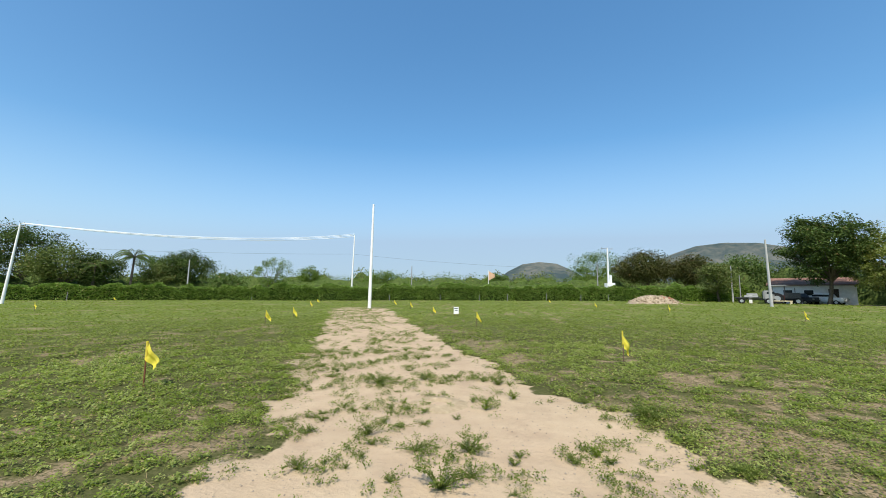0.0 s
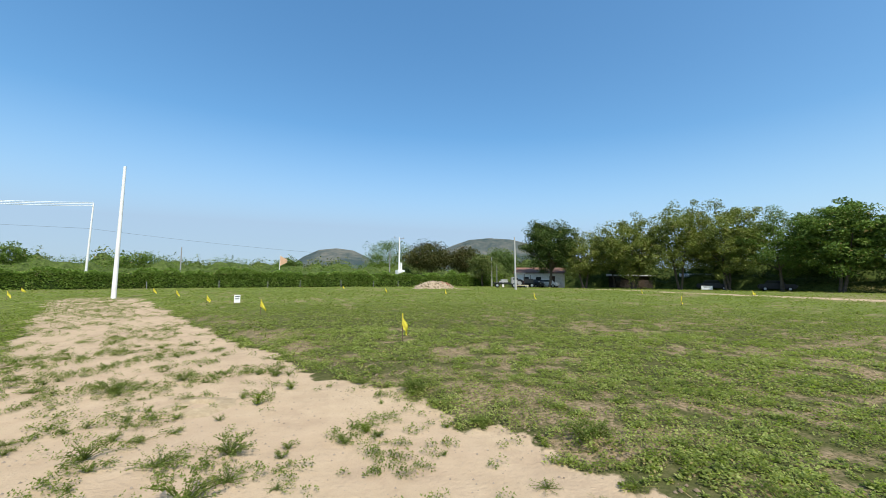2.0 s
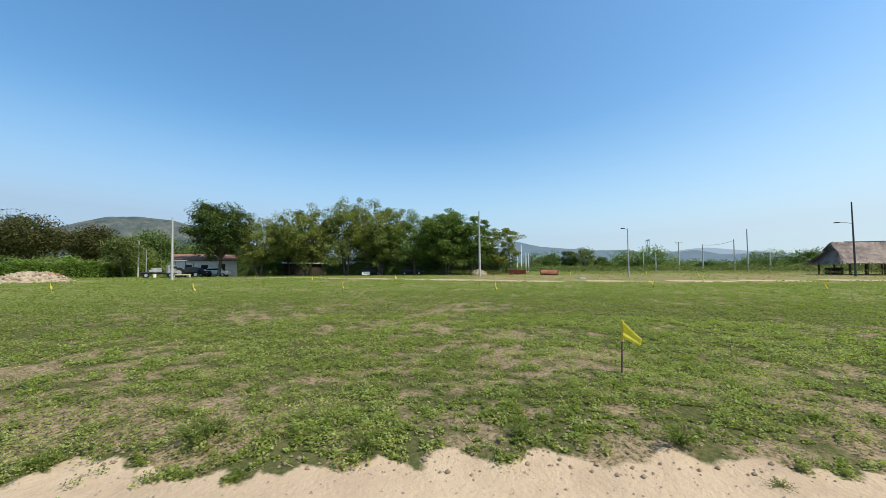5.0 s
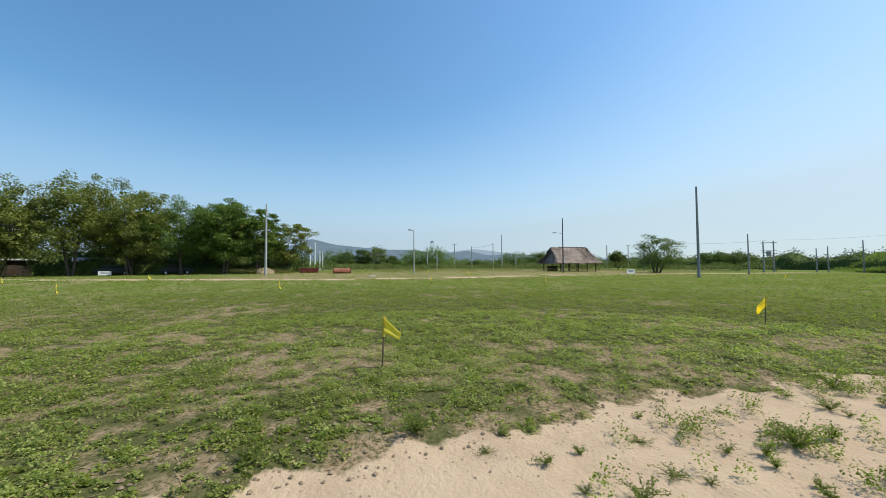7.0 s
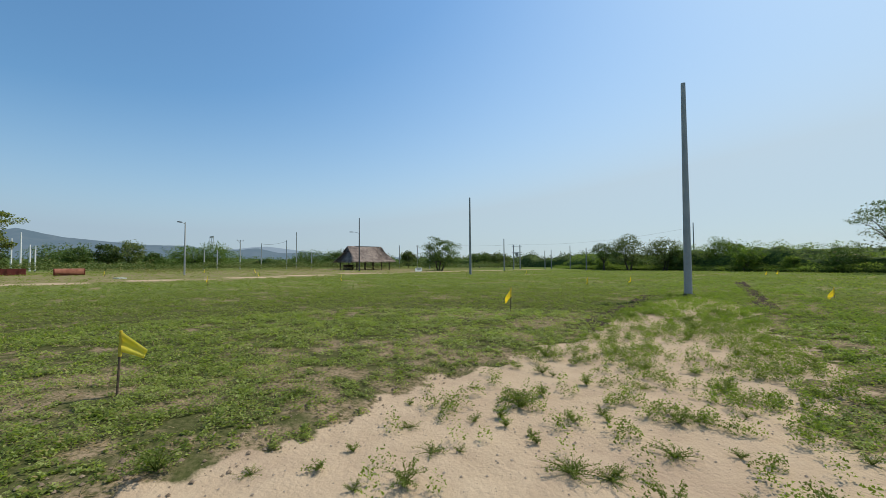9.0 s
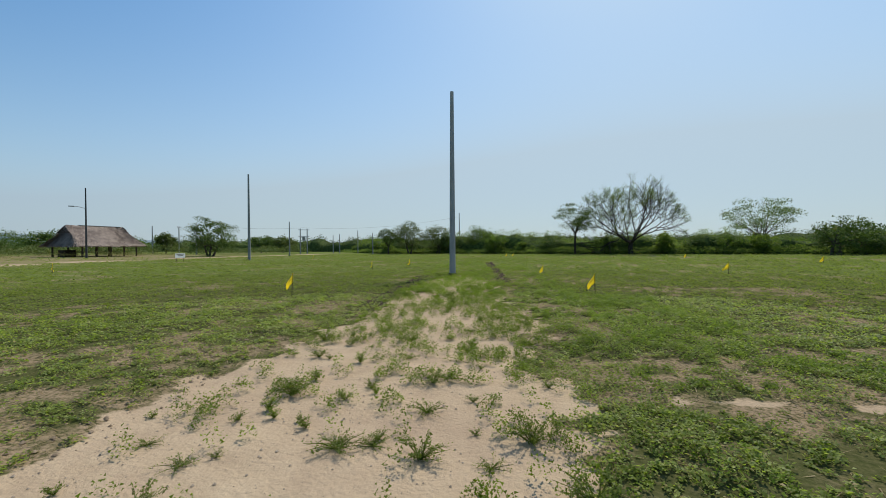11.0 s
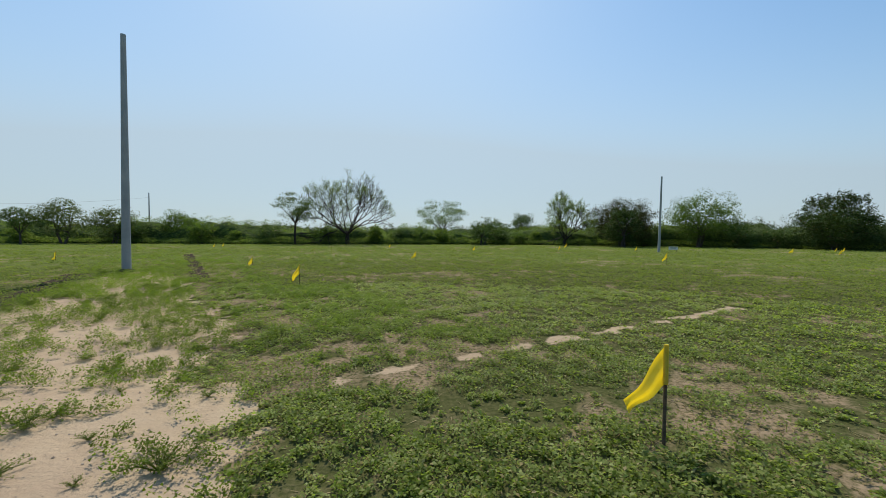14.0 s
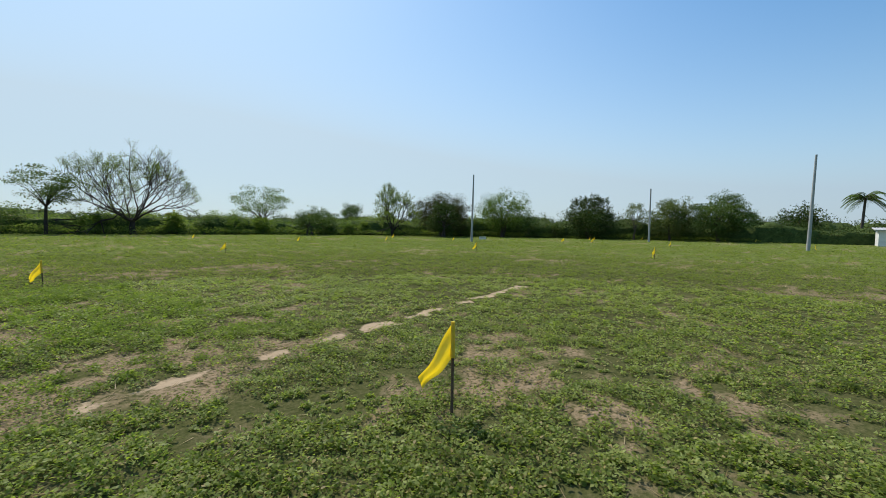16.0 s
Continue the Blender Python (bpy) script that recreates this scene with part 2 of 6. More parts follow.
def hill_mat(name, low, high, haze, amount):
    """A far slope; the haze of the air is mixed into its material as a glow."""
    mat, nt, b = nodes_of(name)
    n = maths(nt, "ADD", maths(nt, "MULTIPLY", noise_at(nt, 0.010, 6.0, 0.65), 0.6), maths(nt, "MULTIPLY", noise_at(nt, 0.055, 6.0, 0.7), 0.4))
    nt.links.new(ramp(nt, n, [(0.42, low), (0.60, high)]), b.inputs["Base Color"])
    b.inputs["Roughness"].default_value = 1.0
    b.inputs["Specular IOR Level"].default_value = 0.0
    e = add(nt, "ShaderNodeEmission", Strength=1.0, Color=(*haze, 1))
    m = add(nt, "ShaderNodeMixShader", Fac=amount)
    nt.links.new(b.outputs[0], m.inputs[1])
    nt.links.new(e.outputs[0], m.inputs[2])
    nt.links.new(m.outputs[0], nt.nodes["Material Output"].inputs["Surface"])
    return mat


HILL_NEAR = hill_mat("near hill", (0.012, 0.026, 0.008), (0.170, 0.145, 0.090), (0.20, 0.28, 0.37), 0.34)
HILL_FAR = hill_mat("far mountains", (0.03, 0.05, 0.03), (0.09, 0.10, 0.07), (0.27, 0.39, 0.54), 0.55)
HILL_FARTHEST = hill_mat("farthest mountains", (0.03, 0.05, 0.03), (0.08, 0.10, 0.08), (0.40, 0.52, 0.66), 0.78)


# ---- shapes ----
RNG = np.random.default_rng(7)


def lattice(seed):
    return np.random.default_rng(seed).random((256, 256))


LATTICES = [lattice(s) for s in (11, 12, 13, 14)]


def vnoise(x, y, scale, layer=0):
    """Smooth noise in 0..1 on the plan; scale in metres."""
    g = LATTICES[layer]
    x, y = np.asarray(x, float) / scale + 500, np.asarray(y, float) / scale + 500
    i, j = np.floor(x).astype(int), np.floor(y).astype(int)
    u, v = x - i, y - j
    u, v = u * u * (3 - 2 * u), v * v * (3 - 2 * v)
    a, b, c, d = g[i % 256, j % 256], g[(i + 1) % 256, j % 256], g[i % 256, (j + 1) % 256], g[(i + 1) % 256, (j + 1) % 256]
    return a * (1 - u) * (1 - v) + b * u * (1 - v) + c * (1 - u) * v + d * u * v


def smooth(a, b, x):
    u = np.clip((np.asarray(x, float) - a) / (b - a), 0, 1)
    return u * u * (3 - 2 * u)


# the track: a straight strip; s runs along it from the rear pole, q across it
def track_sq(x, y):
    dx, dy = np.asarray(x, float) - 9.0, np.asarray(y, float) + 22.5
    return -0.302 * dx + 0.953 * dy, 0.953 * dx + 0.302 * dy


def sand_at(x, y):
    """How bare and sandy the ground is: the track, the thin strip, the far dirt road."""
    s, q = track_sq(x, y)
    wob = (vnoise(x, y, 1.3, 0) - 0.5) * 0.36 + (vnoise(x, y, 0.45, 1) - 0.5) * 0.44 + (vnoise(x, y, 0.17, 2) - 0.5) * 0.40
    right = np.interp(s, [2, 5, 8, 13, 15, 17, 21, 24, 27, 33, 38, 60], [0.7, 1.0, 1.35, 1.4, 1.75, 2.0, 2.05, 1.95, 1.6, 1.45, 1.4, 1.75])
    left = np.interp(s, [2, 5, 9, 14, 17, 19, 21, 25, 27, 30, 35, 40, 60], [-1.5, -1.8, -2.2, -2.45, -2.15, -1.95, -2.5, -3.0, -2.8, -2.65, -2.85, -3.05, -3.3])
    soft = 0.45 * smooth(-1.0, -2.2, q) * smooth(20, 17, s)
    m = np.minimum(right - q, q - left) + wob * (1 + soft)
    f = smooth(-0.1, 0.25, m) * smooth(-3, 4, s + 5 * wob)
    f = f * (1 - smooth(56, 70, s + 6 * wob))
    # thinner sand towards the rear end
    green = smooth(0.45, 0.62, vnoise(x, y, 0.9, 2) * 0.6 + vnoise(x, y, 0.35, 3) * 0.4 + 0.14 * smooth(12, 1, s))
    f = f * (1 - 0.3 * green * smooth(12, 3, s))
    # the thin worn strip behind
    ax, ay, bx, by = 0.7, -7.15, -7.6, -9.2
    t = np.clip(((x - ax) * (bx - ax) + (y - ay) * (by - ay)) / ((bx - ax) ** 2 + (by - ay) ** 2), 0, 1)
    d = np.hypot(x - ax - t * (bx - ax), y - ay - t * (by - ay))
    f = np.maximum(f, smooth(0.14, 0.05, d + (vnoise(x, y, 0.5, 1) - 0.5) * 0.16 + (vnoise(x, y, 0.2, 3) - 0.5) * 0.30) * 0.62 * smooth(0.15, 0.42, vnoise(x, y, 0.5, 0) + 0.22 * t))
    # the dirt road along the far side
    road = np.interp(y, [-78, -55, -30, -8, 2, 24, 48], [58, 60, 56, 45.5, 41, 41, 47])
    off = (np.abs(x - road) + (vnoise(x, y, 2.0, 1) - 0.5) * 1.2) * (1 - 0.3 * smooth(-4, -12, y))
    f = np.maximum(f, smooth(1.5, 0.6, off) * smooth(-80, -70, y) * smooth(56, 50, y) * 0.95)
    return f


def bare_at(x, y):
    """Thin, browned places in the field."""
    n = 0.27 * vnoise(x, y, 2.6, 2) + 0.33 * vnoise(x, y, 0.6, 3) + 0.40 * vnoise(x, y, 0.19, 0)
    near = smooth(14, 5, np.hypot(x - 10.5, y + 2.5))
    back = smooth(7, 2.5, np.hypot((x + 2.5) * 0.8, y + 8.0))
    f = smooth(0.58 - 0.04 * near - 0.03 * back, 0.74 - 0.05 * near - 0.04 * back, n)
    s, q = track_sq(x, y)
    bank = smooth(0.52, 0.66, 0.5 * vnoise(x, y, 0.9, 2) + 0.5 * vnoise(x, y, 0.3, 1)) * smooth(3.6, 2.6, q) * smooth(1.5, 1.9, q) * smooth(8, 12, s) * smooth(44, 36, s)
    side = smooth(0.47, 0.62, 0.5 * vnoise(x, y, 0.8, 3) + 0.5 * vnoise(x, y, 0.3, 0)) * smooth(-4.4, -3.4, q) * smooth(-1.8, -2.4, q) * smooth(-10, 0, s) * smooth(20, 15, s)
    rut = smooth(0.42, 0.15, np.abs(q + 2.45)) * smooth(6, 2, s) * smooth(-17, -12, s)
    # trampled dirt beyond the road and towards the hut
    past = x - np.interp(y, [-78, -55, -30, -8, 2, 24], [58, 60, 56, 45.5, 41, 41])
    dirt = smooth(-5, 1, past + 5 * (vnoise(x, y, 4.0, 2) - 0.5)) * smooth(42, 30, past) * smooth(-70, -45, y) * smooth(20, 10, y) * (0.45 + 0.75 * vnoise(x, y, 2.2, 1))
    return np.maximum(np.maximum(np.maximum(f, rut), np.maximum(bank, side)), np.clip(dirt, 0, 1))


def clumps_at(x, y):
    """The field's uneven growth: mounds a hand to an arm wide, with gaps between."""
    return 0.42 * vnoise(x, y, 0.30, 1) + 0.33 * vnoise(x, y, 0.75, 2) + 0.25 * vnoise(x, y, 0.13, 3)


def tufts_at(x, y):
    """Where weeds stand on the sand."""
    s, q = track_sq(x, y)
    n = 0.38 * vnoise(x, y, 0.50, 2) + 0.44 * vnoise(x, y, 0.24, 3) + 0.18 * vnoise(x, y, 1.6, 0)
    rear, far = smooth(18.5, 14, s), smooth(28, 46, s)
    middle = np.exp(-((q + 0.5) / 0.5) ** 2) * smooth(24, 28, s)
    left = smooth(-1.0, -2.4, q)
    dense = smooth(19.5, 12, s)
    shift = 0.140 * rear + 0.045 * dense + 0.05 * smooth(8, 1, s) + 0.075 * smooth(0.2, -1.6, q) * smooth(20.5, 17, s) + 0.05 * far + 0.07 * middle + 0.05 * left + 0.085 * smooth(24.5, 26, s) * smooth(38, 30, s)
    return smooth(0.60, 0.72, n + shift + 0.05 * rear + 0.045 * smooth(0.6, -0.4, q) * smooth(24, 26, s) + 0.05 * smooth(33, 40, s))


def rise(x, y):
    return 0.45 * smooth(15, 55, 0.8 * np.asarray(x, float) + 0.6 * np.asarray(y, float))


def ground_z(x, y):
    s, q = track_sq(x, y)
    near = smooth(60, 20, np.hypot(x, y))
    lip = smooth(1.7, 2.5, q) * smooth(60, 40, s) * smooth(2, 10, s) * 0.07 + smooth(-2.4, -3.2, q) * 0.05 * smooth(60, 40, s) * smooth(2, 10, s)
    lumps = (vnoise(x, y, 1.7, 1) - 0.5) * 0.05 + (vnoise(x, y, 0.5, 2) - 0.5) * 0.035 * (1 - 0.6 * sand_at(x, y))
    rut = -0.07 * smooth(0.45, 0.1, np.abs(q + 2.2)) * smooth(4, 0, s) * smooth(-16, -10, s)
    return rise(x, y) + near * (lip + lumps + rut) - 0.05 * near


def gz(x, y):
    return float(ground_z(np.array([x]), np.array([y]))[0])


def mesh_np(name, verts, faces, mat):
    """A mesh from arrays: verts n x 3, faces m x k."""
    me = bpy.data.meshes.new(name)
    verts, faces = np.asarray(verts, np.float32), np.asarray(faces, np.int32)
    m, k = faces.shape
    me.vertices.add(len(verts))
    me.vertices.foreach_set("co", verts.ravel())
    me.loops.add(m * k)
    me.loops.foreach_set("vertex_index", faces.ravel())
    me.polygons.add(m)
    me.polygons.foreach_set("loop_start", np.arange(0, m * k, k, dtype=np.int32))
    me.update(calc_edges=True)
    me.materials.append(mat)
    return me


def leaves(pos, length, width, up=0.6, rng=RNG, droop=0.0):
    """Diamond leaves at pos (n x 3): quads n x 4 x 3. up: 0 any way, 1 lying flat."""
    n = len(pos)
    ang = rng.random(n) * 2 * np.pi
    tilt = (rng.random(n) - 0.35) * (1.25 - up) * 1.6 - droop
    a = np.stack([np.cos(ang) * np.cos(tilt), np.sin(ang) * np.cos(tilt), np.sin(tilt)], 1)
    roll = (rng.random(n) - 0.5) * (1.1 - up) * 3.0
    side = np.stack([-np.sin(ang), np.cos(ang), np.zeros(n)], 1)
    upv = np.cross(a, side)
    b = side * np.cos(roll)[:, None] + upv * np.sin(roll)[:, None]
    length, width = np.broadcast_to(length, n)[:, None], np.broadcast_to(width, n)[:, None]
    fold = np.cross(a, b) * width * 0.18
    return np.stack([pos, pos + a * length * 0.45 + b * width * 0.5 + fold, pos + a * length, pos + a * length * 0.45 - b * width * 0.5 + fold], 1)


def far_leaves(pos, length, width, up=0.6, rng=RNG):
    """The same as triangles, for growth that stays far off: n x 3 x 3."""
    q = leaves(pos, length, width, up, rng)
    return np.stack([q[:, 0] * 0.5 + q[:, 1] * 0.5, q[:, 1] * 0.4 + q[:, 2] * 0.6, q[:, 3]], 1) if len(q) else q[:, :3]


def leaf_mesh(name, quads, mat):
    n = len(quads)
    if quads.shape[1] == 3:
        return mesh_np(name, quads.reshape(-1, 3), np.arange(3 * n).reshape(n, 3), mat)
    return mesh_np(name, quads.reshape(-1, 3), np.arange(4 * n).reshape(n, 4), mat)


def tube(verts, faces, pts, radii, sides=5):
    """Adds a tapered tube along pts to lists of verts and faces."""
    base = len(verts)
    pts = [Vector(p) for p in pts]
    for i, (p, r) in enumerate(zip(pts, radii)):
        d = (pts[min(i + 1, len(pts) - 1)] - pts[max(i - 1, 0)]).normalized()
        u = d.orthogonal().normalized() if abs(d.z) < 0.9 else (Vector((1, 0, 0)) - d * d.x).normalized()
        v = d.cross(u)
        for k in range(sides):
            t = 2 * math.pi * k / sides
            verts.append(p + (u * math.cos(t) + v * math.sin(t)) * r)
    for i in range(len(pts) - 1):
        for k in range(sides):
            a, b = base + i * sides + k, base + i * sides + (k + 1) % sides
            faces.append((a, b, b + sides, a + sides))


def mesh_list(name, verts, faces, mat, even=True):
    me = bpy.data.meshes.new(name)
    me.from_pydata([tuple(v) for v in verts], [], faces)
    if even:
        me.polygons.foreach_set("use_smooth", [True] * len(me.polygons))
    me.materials.append(mat)
    return me


def hang(name, data, parent, label=""):
    ob = new(name, data)
    ob.parent = parent
    return tagged(ob, label)


def finish(bm, name, mat):
    me = bpy.data.meshes.new(name)
    bmesh.ops.recalc_face_normals(bm, faces=bm.faces)
    bm.to_mesh(me)
    bm.free()
    me.materials.append(mat)
    return me


def part(name, bm, mat, parent, label=""):
    return hang(name, finish(bm, name, mat), parent, label)


def box(bm, c, size, turn=0.0, bevel=0.0):
    m = Matrix.Translation(c) @ Matrix.Rotation(turn, 4, "Z") @ Matrix.Diagonal((*size, 1))
    made = bmesh.ops.create_cube(bm, size=1.0, matrix=m)
    if bevel:
        edges = list({e for v in made["verts"] for e in v.link_edges})
        bmesh.ops.bevel(bm, geom=edges, offset=bevel, segments=2, affect="EDGES")
    return bm


def rod(bm, p, q, r0, r1=None, sides=12):
    p, q = Vector(p), Vector(q)
    d = q - p
    m = Matrix.Translation((p + q) / 2) @ d.to_track_quat("Z", "Y").to_matrix().to_4x4()
    bmesh.ops.create_cone(bm, cap_ends=True, segments=sides, radius1=r0, radius2=r0 if r1 is None else r1, depth=d.length, matrix=m)
    return bm


def empty_at(name, x, y, z=None, turn=0.0):
    ob = new(name)
    ob.empty_display_size = 0.3
    ob.matrix_basis = pose(x, y, gz(x, y) if z is None else z, 0, 0, turn)
    return ob


# ---- ground ----
def ground_mat():
    mat, nt, b = nodes_of("field ground")
    sand = nt.nodes.new("ShaderNodeAttribute")
    sand.attribute_name = "sand"
    bare = nt.nodes.new("ShaderNodeAttribute")
    bare.attribute_name = "bare"
    near = nt.nodes.new("ShaderNodeAttribute")
    near.attribute_name = "thin"
    pos = nt.nodes.new("ShaderNodeNewGeometry").outputs["Position"]
    fine, mid, big, huge = (noise_at(nt, s, d, 0.6, pos) for s, d in ((22.0, 4.0), (3.0, 5.0), (0.45, 4.0), (0.06, 3.0)))
    grain = noise_at(nt, 160.0, 2.0, 0.6, pos)
    sandy = mixed(nt, maths(nt, "MULTIPLY", grain, 0.8), ramp(nt, mid, [(0.3, (0.385, 0.270, 0.160)), (0.7, (0.495, 0.366, 0.230))]), (0.535, 0.41, 0.272))
    pebbles = add(nt, "ShaderNodeTexVoronoi", Scale=70.0)
    nt.links.new(pos, pebbles.inputs["Vector"])
    sandy = mixed(nt, ramp(nt, pebbles.outputs["Distance"], [(0.10, (0.75, 0.75, 0.75)), (0.24, (0, 0, 0))]), sandy, (0.30, 0.235, 0.165))
    damp = noise_at(nt, 1.1, 6.0, 0.7, pos)
    sandy = mixed(nt, ramp(nt, damp, [(0.52, (0, 0, 0)), (0.68, (0.55, 0.55, 0.55))]), sandy, (0.33, 0.235, 0.155))
    sandy = mixed(nt, ramp(nt, big, [(0.35, (0, 0, 0)), (0.75, (0.45, 0.45, 0.45))]), sandy, (0.38, 0.265, 0.18))
    soil = mixed(nt, grain, ramp(nt, fine, [(0.3, (0.20, 0.130, 0.075)), (0.7, (0.38, 0.270, 0.170))]), (0.34, 0.245, 0.155))
    green = ramp(nt, maths(nt, "ADD", maths(nt, "MULTIPLY", fine, 0.5), maths(nt, "MULTIPLY", mid, 0.5)), [(0.32, (0.092, 0.117, 0.026)), (0.5, (0.138, 0.168, 0.042)), (0.7, (0.188, 0.215, 0.064))])
    green = mixed(nt, ramp(nt, big, [(0.4, (0, 0, 0)), (0.7, (0.5, 0.5, 0.5))]), green, (0.172, 0.182, 0.062))
    green = mixed(nt, ramp(nt, huge, [(0.4, (0, 0, 0)), (0.62, (0.5, 0.5, 0.5))]), green, (0.125, 0.163, 0.040))
    # litter between plants; close by, shade under the leaves is painted in too
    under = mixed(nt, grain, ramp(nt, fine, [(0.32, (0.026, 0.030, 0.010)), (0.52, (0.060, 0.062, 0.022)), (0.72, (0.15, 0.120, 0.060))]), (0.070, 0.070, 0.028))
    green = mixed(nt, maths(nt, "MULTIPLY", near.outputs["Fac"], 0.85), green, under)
    # soil shows between the stalks
    open_soil = maths(nt, "ADD", maths(nt, "MULTIPLY", bare.outputs["Fac"], 0.8), maths(nt, "MULTIPLY", near.outputs["Fac"], 0.05), True)
    open_soil = maths(nt, "MULTIPLY", open_soil, ramp(nt, fine, [(0.36, (0.15, 0.15, 0.15)), (0.54, (1, 1, 1))]), True)
    col = mixed(nt, open_soil, green, soil)
    edge = maths(nt, "ADD", sand.outputs["Fac"], maths(nt, "MULTIPLY", maths(nt, "SUBTRACT", fine, 0.5), 0.5))
    col = mixed(nt, ramp(nt, edge, [(0.35, (0, 0, 0)), (0.6, (1, 1, 1))]), col, sandy)
    nt.links.new(col, b.inputs["Base Color"])
    b.inputs["Roughness"].default_value = 0.95
    b.inputs["Specular IOR Level"].default_value = 0.0
    relief = maths(nt, "ADD", maths(nt, "MULTIPLY", fine, 0.7), maths(nt, "ADD", maths(nt, "MULTIPLY", grain, 0.15), mid))
    bumped(nt, b, relief, 0.75, 0.03)
    return mat


def build_ground():
    # even and fine round the track, ever wider towards the horizon
    outer = 11.0 + np.cumsum(0.105 * 1.1 ** np.arange(1, 88))
    axis = np.concatenate([-outer[::-1], np.linspace(-11.0, 11.0, 211), outer])
    gx, gy = np.meshgrid(axis + 1.6, axis - 2.4, indexing="ij")
    x, y = gx.ravel(), gy.ravel()
    z = ground_z(x, y)
    n = len(axis)
    i = np.arange(n * n).reshape(n, n)
    faces = np.stack([i[:-1, :-1].ravel(), i[1:, :-1].ravel(), i[1:, 1:].ravel(), i[:-1, 1:].ravel()], 1)
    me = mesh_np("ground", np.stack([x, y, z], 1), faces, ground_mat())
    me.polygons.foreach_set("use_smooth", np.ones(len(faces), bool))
    # thin: weight of the painted leaf shade on the ground, strongest close by
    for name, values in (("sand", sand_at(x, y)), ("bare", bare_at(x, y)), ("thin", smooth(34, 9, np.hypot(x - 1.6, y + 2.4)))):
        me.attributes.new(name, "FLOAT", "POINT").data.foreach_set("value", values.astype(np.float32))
    return tagged(new("ground", me), "flat weedy field with a bare sandy track across it", "ground", kind="structure")


build_ground()


def hills(name, label, dist, deep, mat, profile, seed):
    """A ridge: profile of (compass degrees from +y towards +x, rise in degrees)."""
    az = np.radians(np.linspace(profile[0][0], profile[-1][0], 160))
    el = np.interp(np.degrees(az), [p[0] for p in profile], [p[1] for p in profile])
    rows = 14
    verts = []
    for r in range(rows):
        f = r / (rows - 1)
        d = dist + deep * f
        gully = (vnoise(np.degrees(az) * 40, np.full(160, f * 300.0 + seed), 30.0, 1) - 0.5) * 0.30 + (vnoise(np.degrees(az) * 40, np.full(160, f * 300.0 + seed), 8.0, 2) - 0.5) * 0.10
        h = (dist + deep) * np.tan(np.radians(el)) * (f ** 0.8) * (1 + gully * (1 - f) * 1.5) + (vnoise(np.degrees(az) * 40, np.zeros(160) + seed, 6.0, 3) - 0.5) * 0.0012 * dist
        verts.append(np.stack([1.2 + d * np.sin(az), -2.4 + d * np.cos(az), np.maximum(h + 1.5, -3) if r else np.full(160, -3.0)], 1))
    i = np.arange(rows * 160).reshape(rows, 160)
    faces = np.stack([i[:-1, :-1].ravel(), i[:-1, 1:].ravel(), i[1:, 1:].ravel(), i[1:, :-1].ravel()], 1)
    me = mesh_np(name, np.concatenate(verts), faces, mat)
    me.polygons.foreach_set("use_smooth", np.ones(len(faces), bool))
    tagged(new(name, me), label, "hill", kind="structure")


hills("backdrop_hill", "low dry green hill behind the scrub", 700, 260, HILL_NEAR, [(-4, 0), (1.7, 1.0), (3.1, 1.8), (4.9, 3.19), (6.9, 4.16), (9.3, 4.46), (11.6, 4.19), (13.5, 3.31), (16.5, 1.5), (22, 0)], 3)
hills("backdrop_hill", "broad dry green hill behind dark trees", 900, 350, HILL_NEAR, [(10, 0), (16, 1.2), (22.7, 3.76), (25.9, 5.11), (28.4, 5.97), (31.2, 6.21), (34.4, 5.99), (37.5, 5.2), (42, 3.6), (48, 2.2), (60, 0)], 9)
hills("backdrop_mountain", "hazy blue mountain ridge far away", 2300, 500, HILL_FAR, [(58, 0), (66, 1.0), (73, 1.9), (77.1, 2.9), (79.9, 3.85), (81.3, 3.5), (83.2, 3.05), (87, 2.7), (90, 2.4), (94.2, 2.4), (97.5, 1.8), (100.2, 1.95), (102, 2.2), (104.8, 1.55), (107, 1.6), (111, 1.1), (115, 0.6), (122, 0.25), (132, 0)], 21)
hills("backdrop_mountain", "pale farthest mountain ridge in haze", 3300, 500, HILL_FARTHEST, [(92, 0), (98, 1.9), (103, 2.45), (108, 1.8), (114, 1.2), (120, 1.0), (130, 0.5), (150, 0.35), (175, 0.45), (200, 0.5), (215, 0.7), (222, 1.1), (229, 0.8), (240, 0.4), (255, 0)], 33)


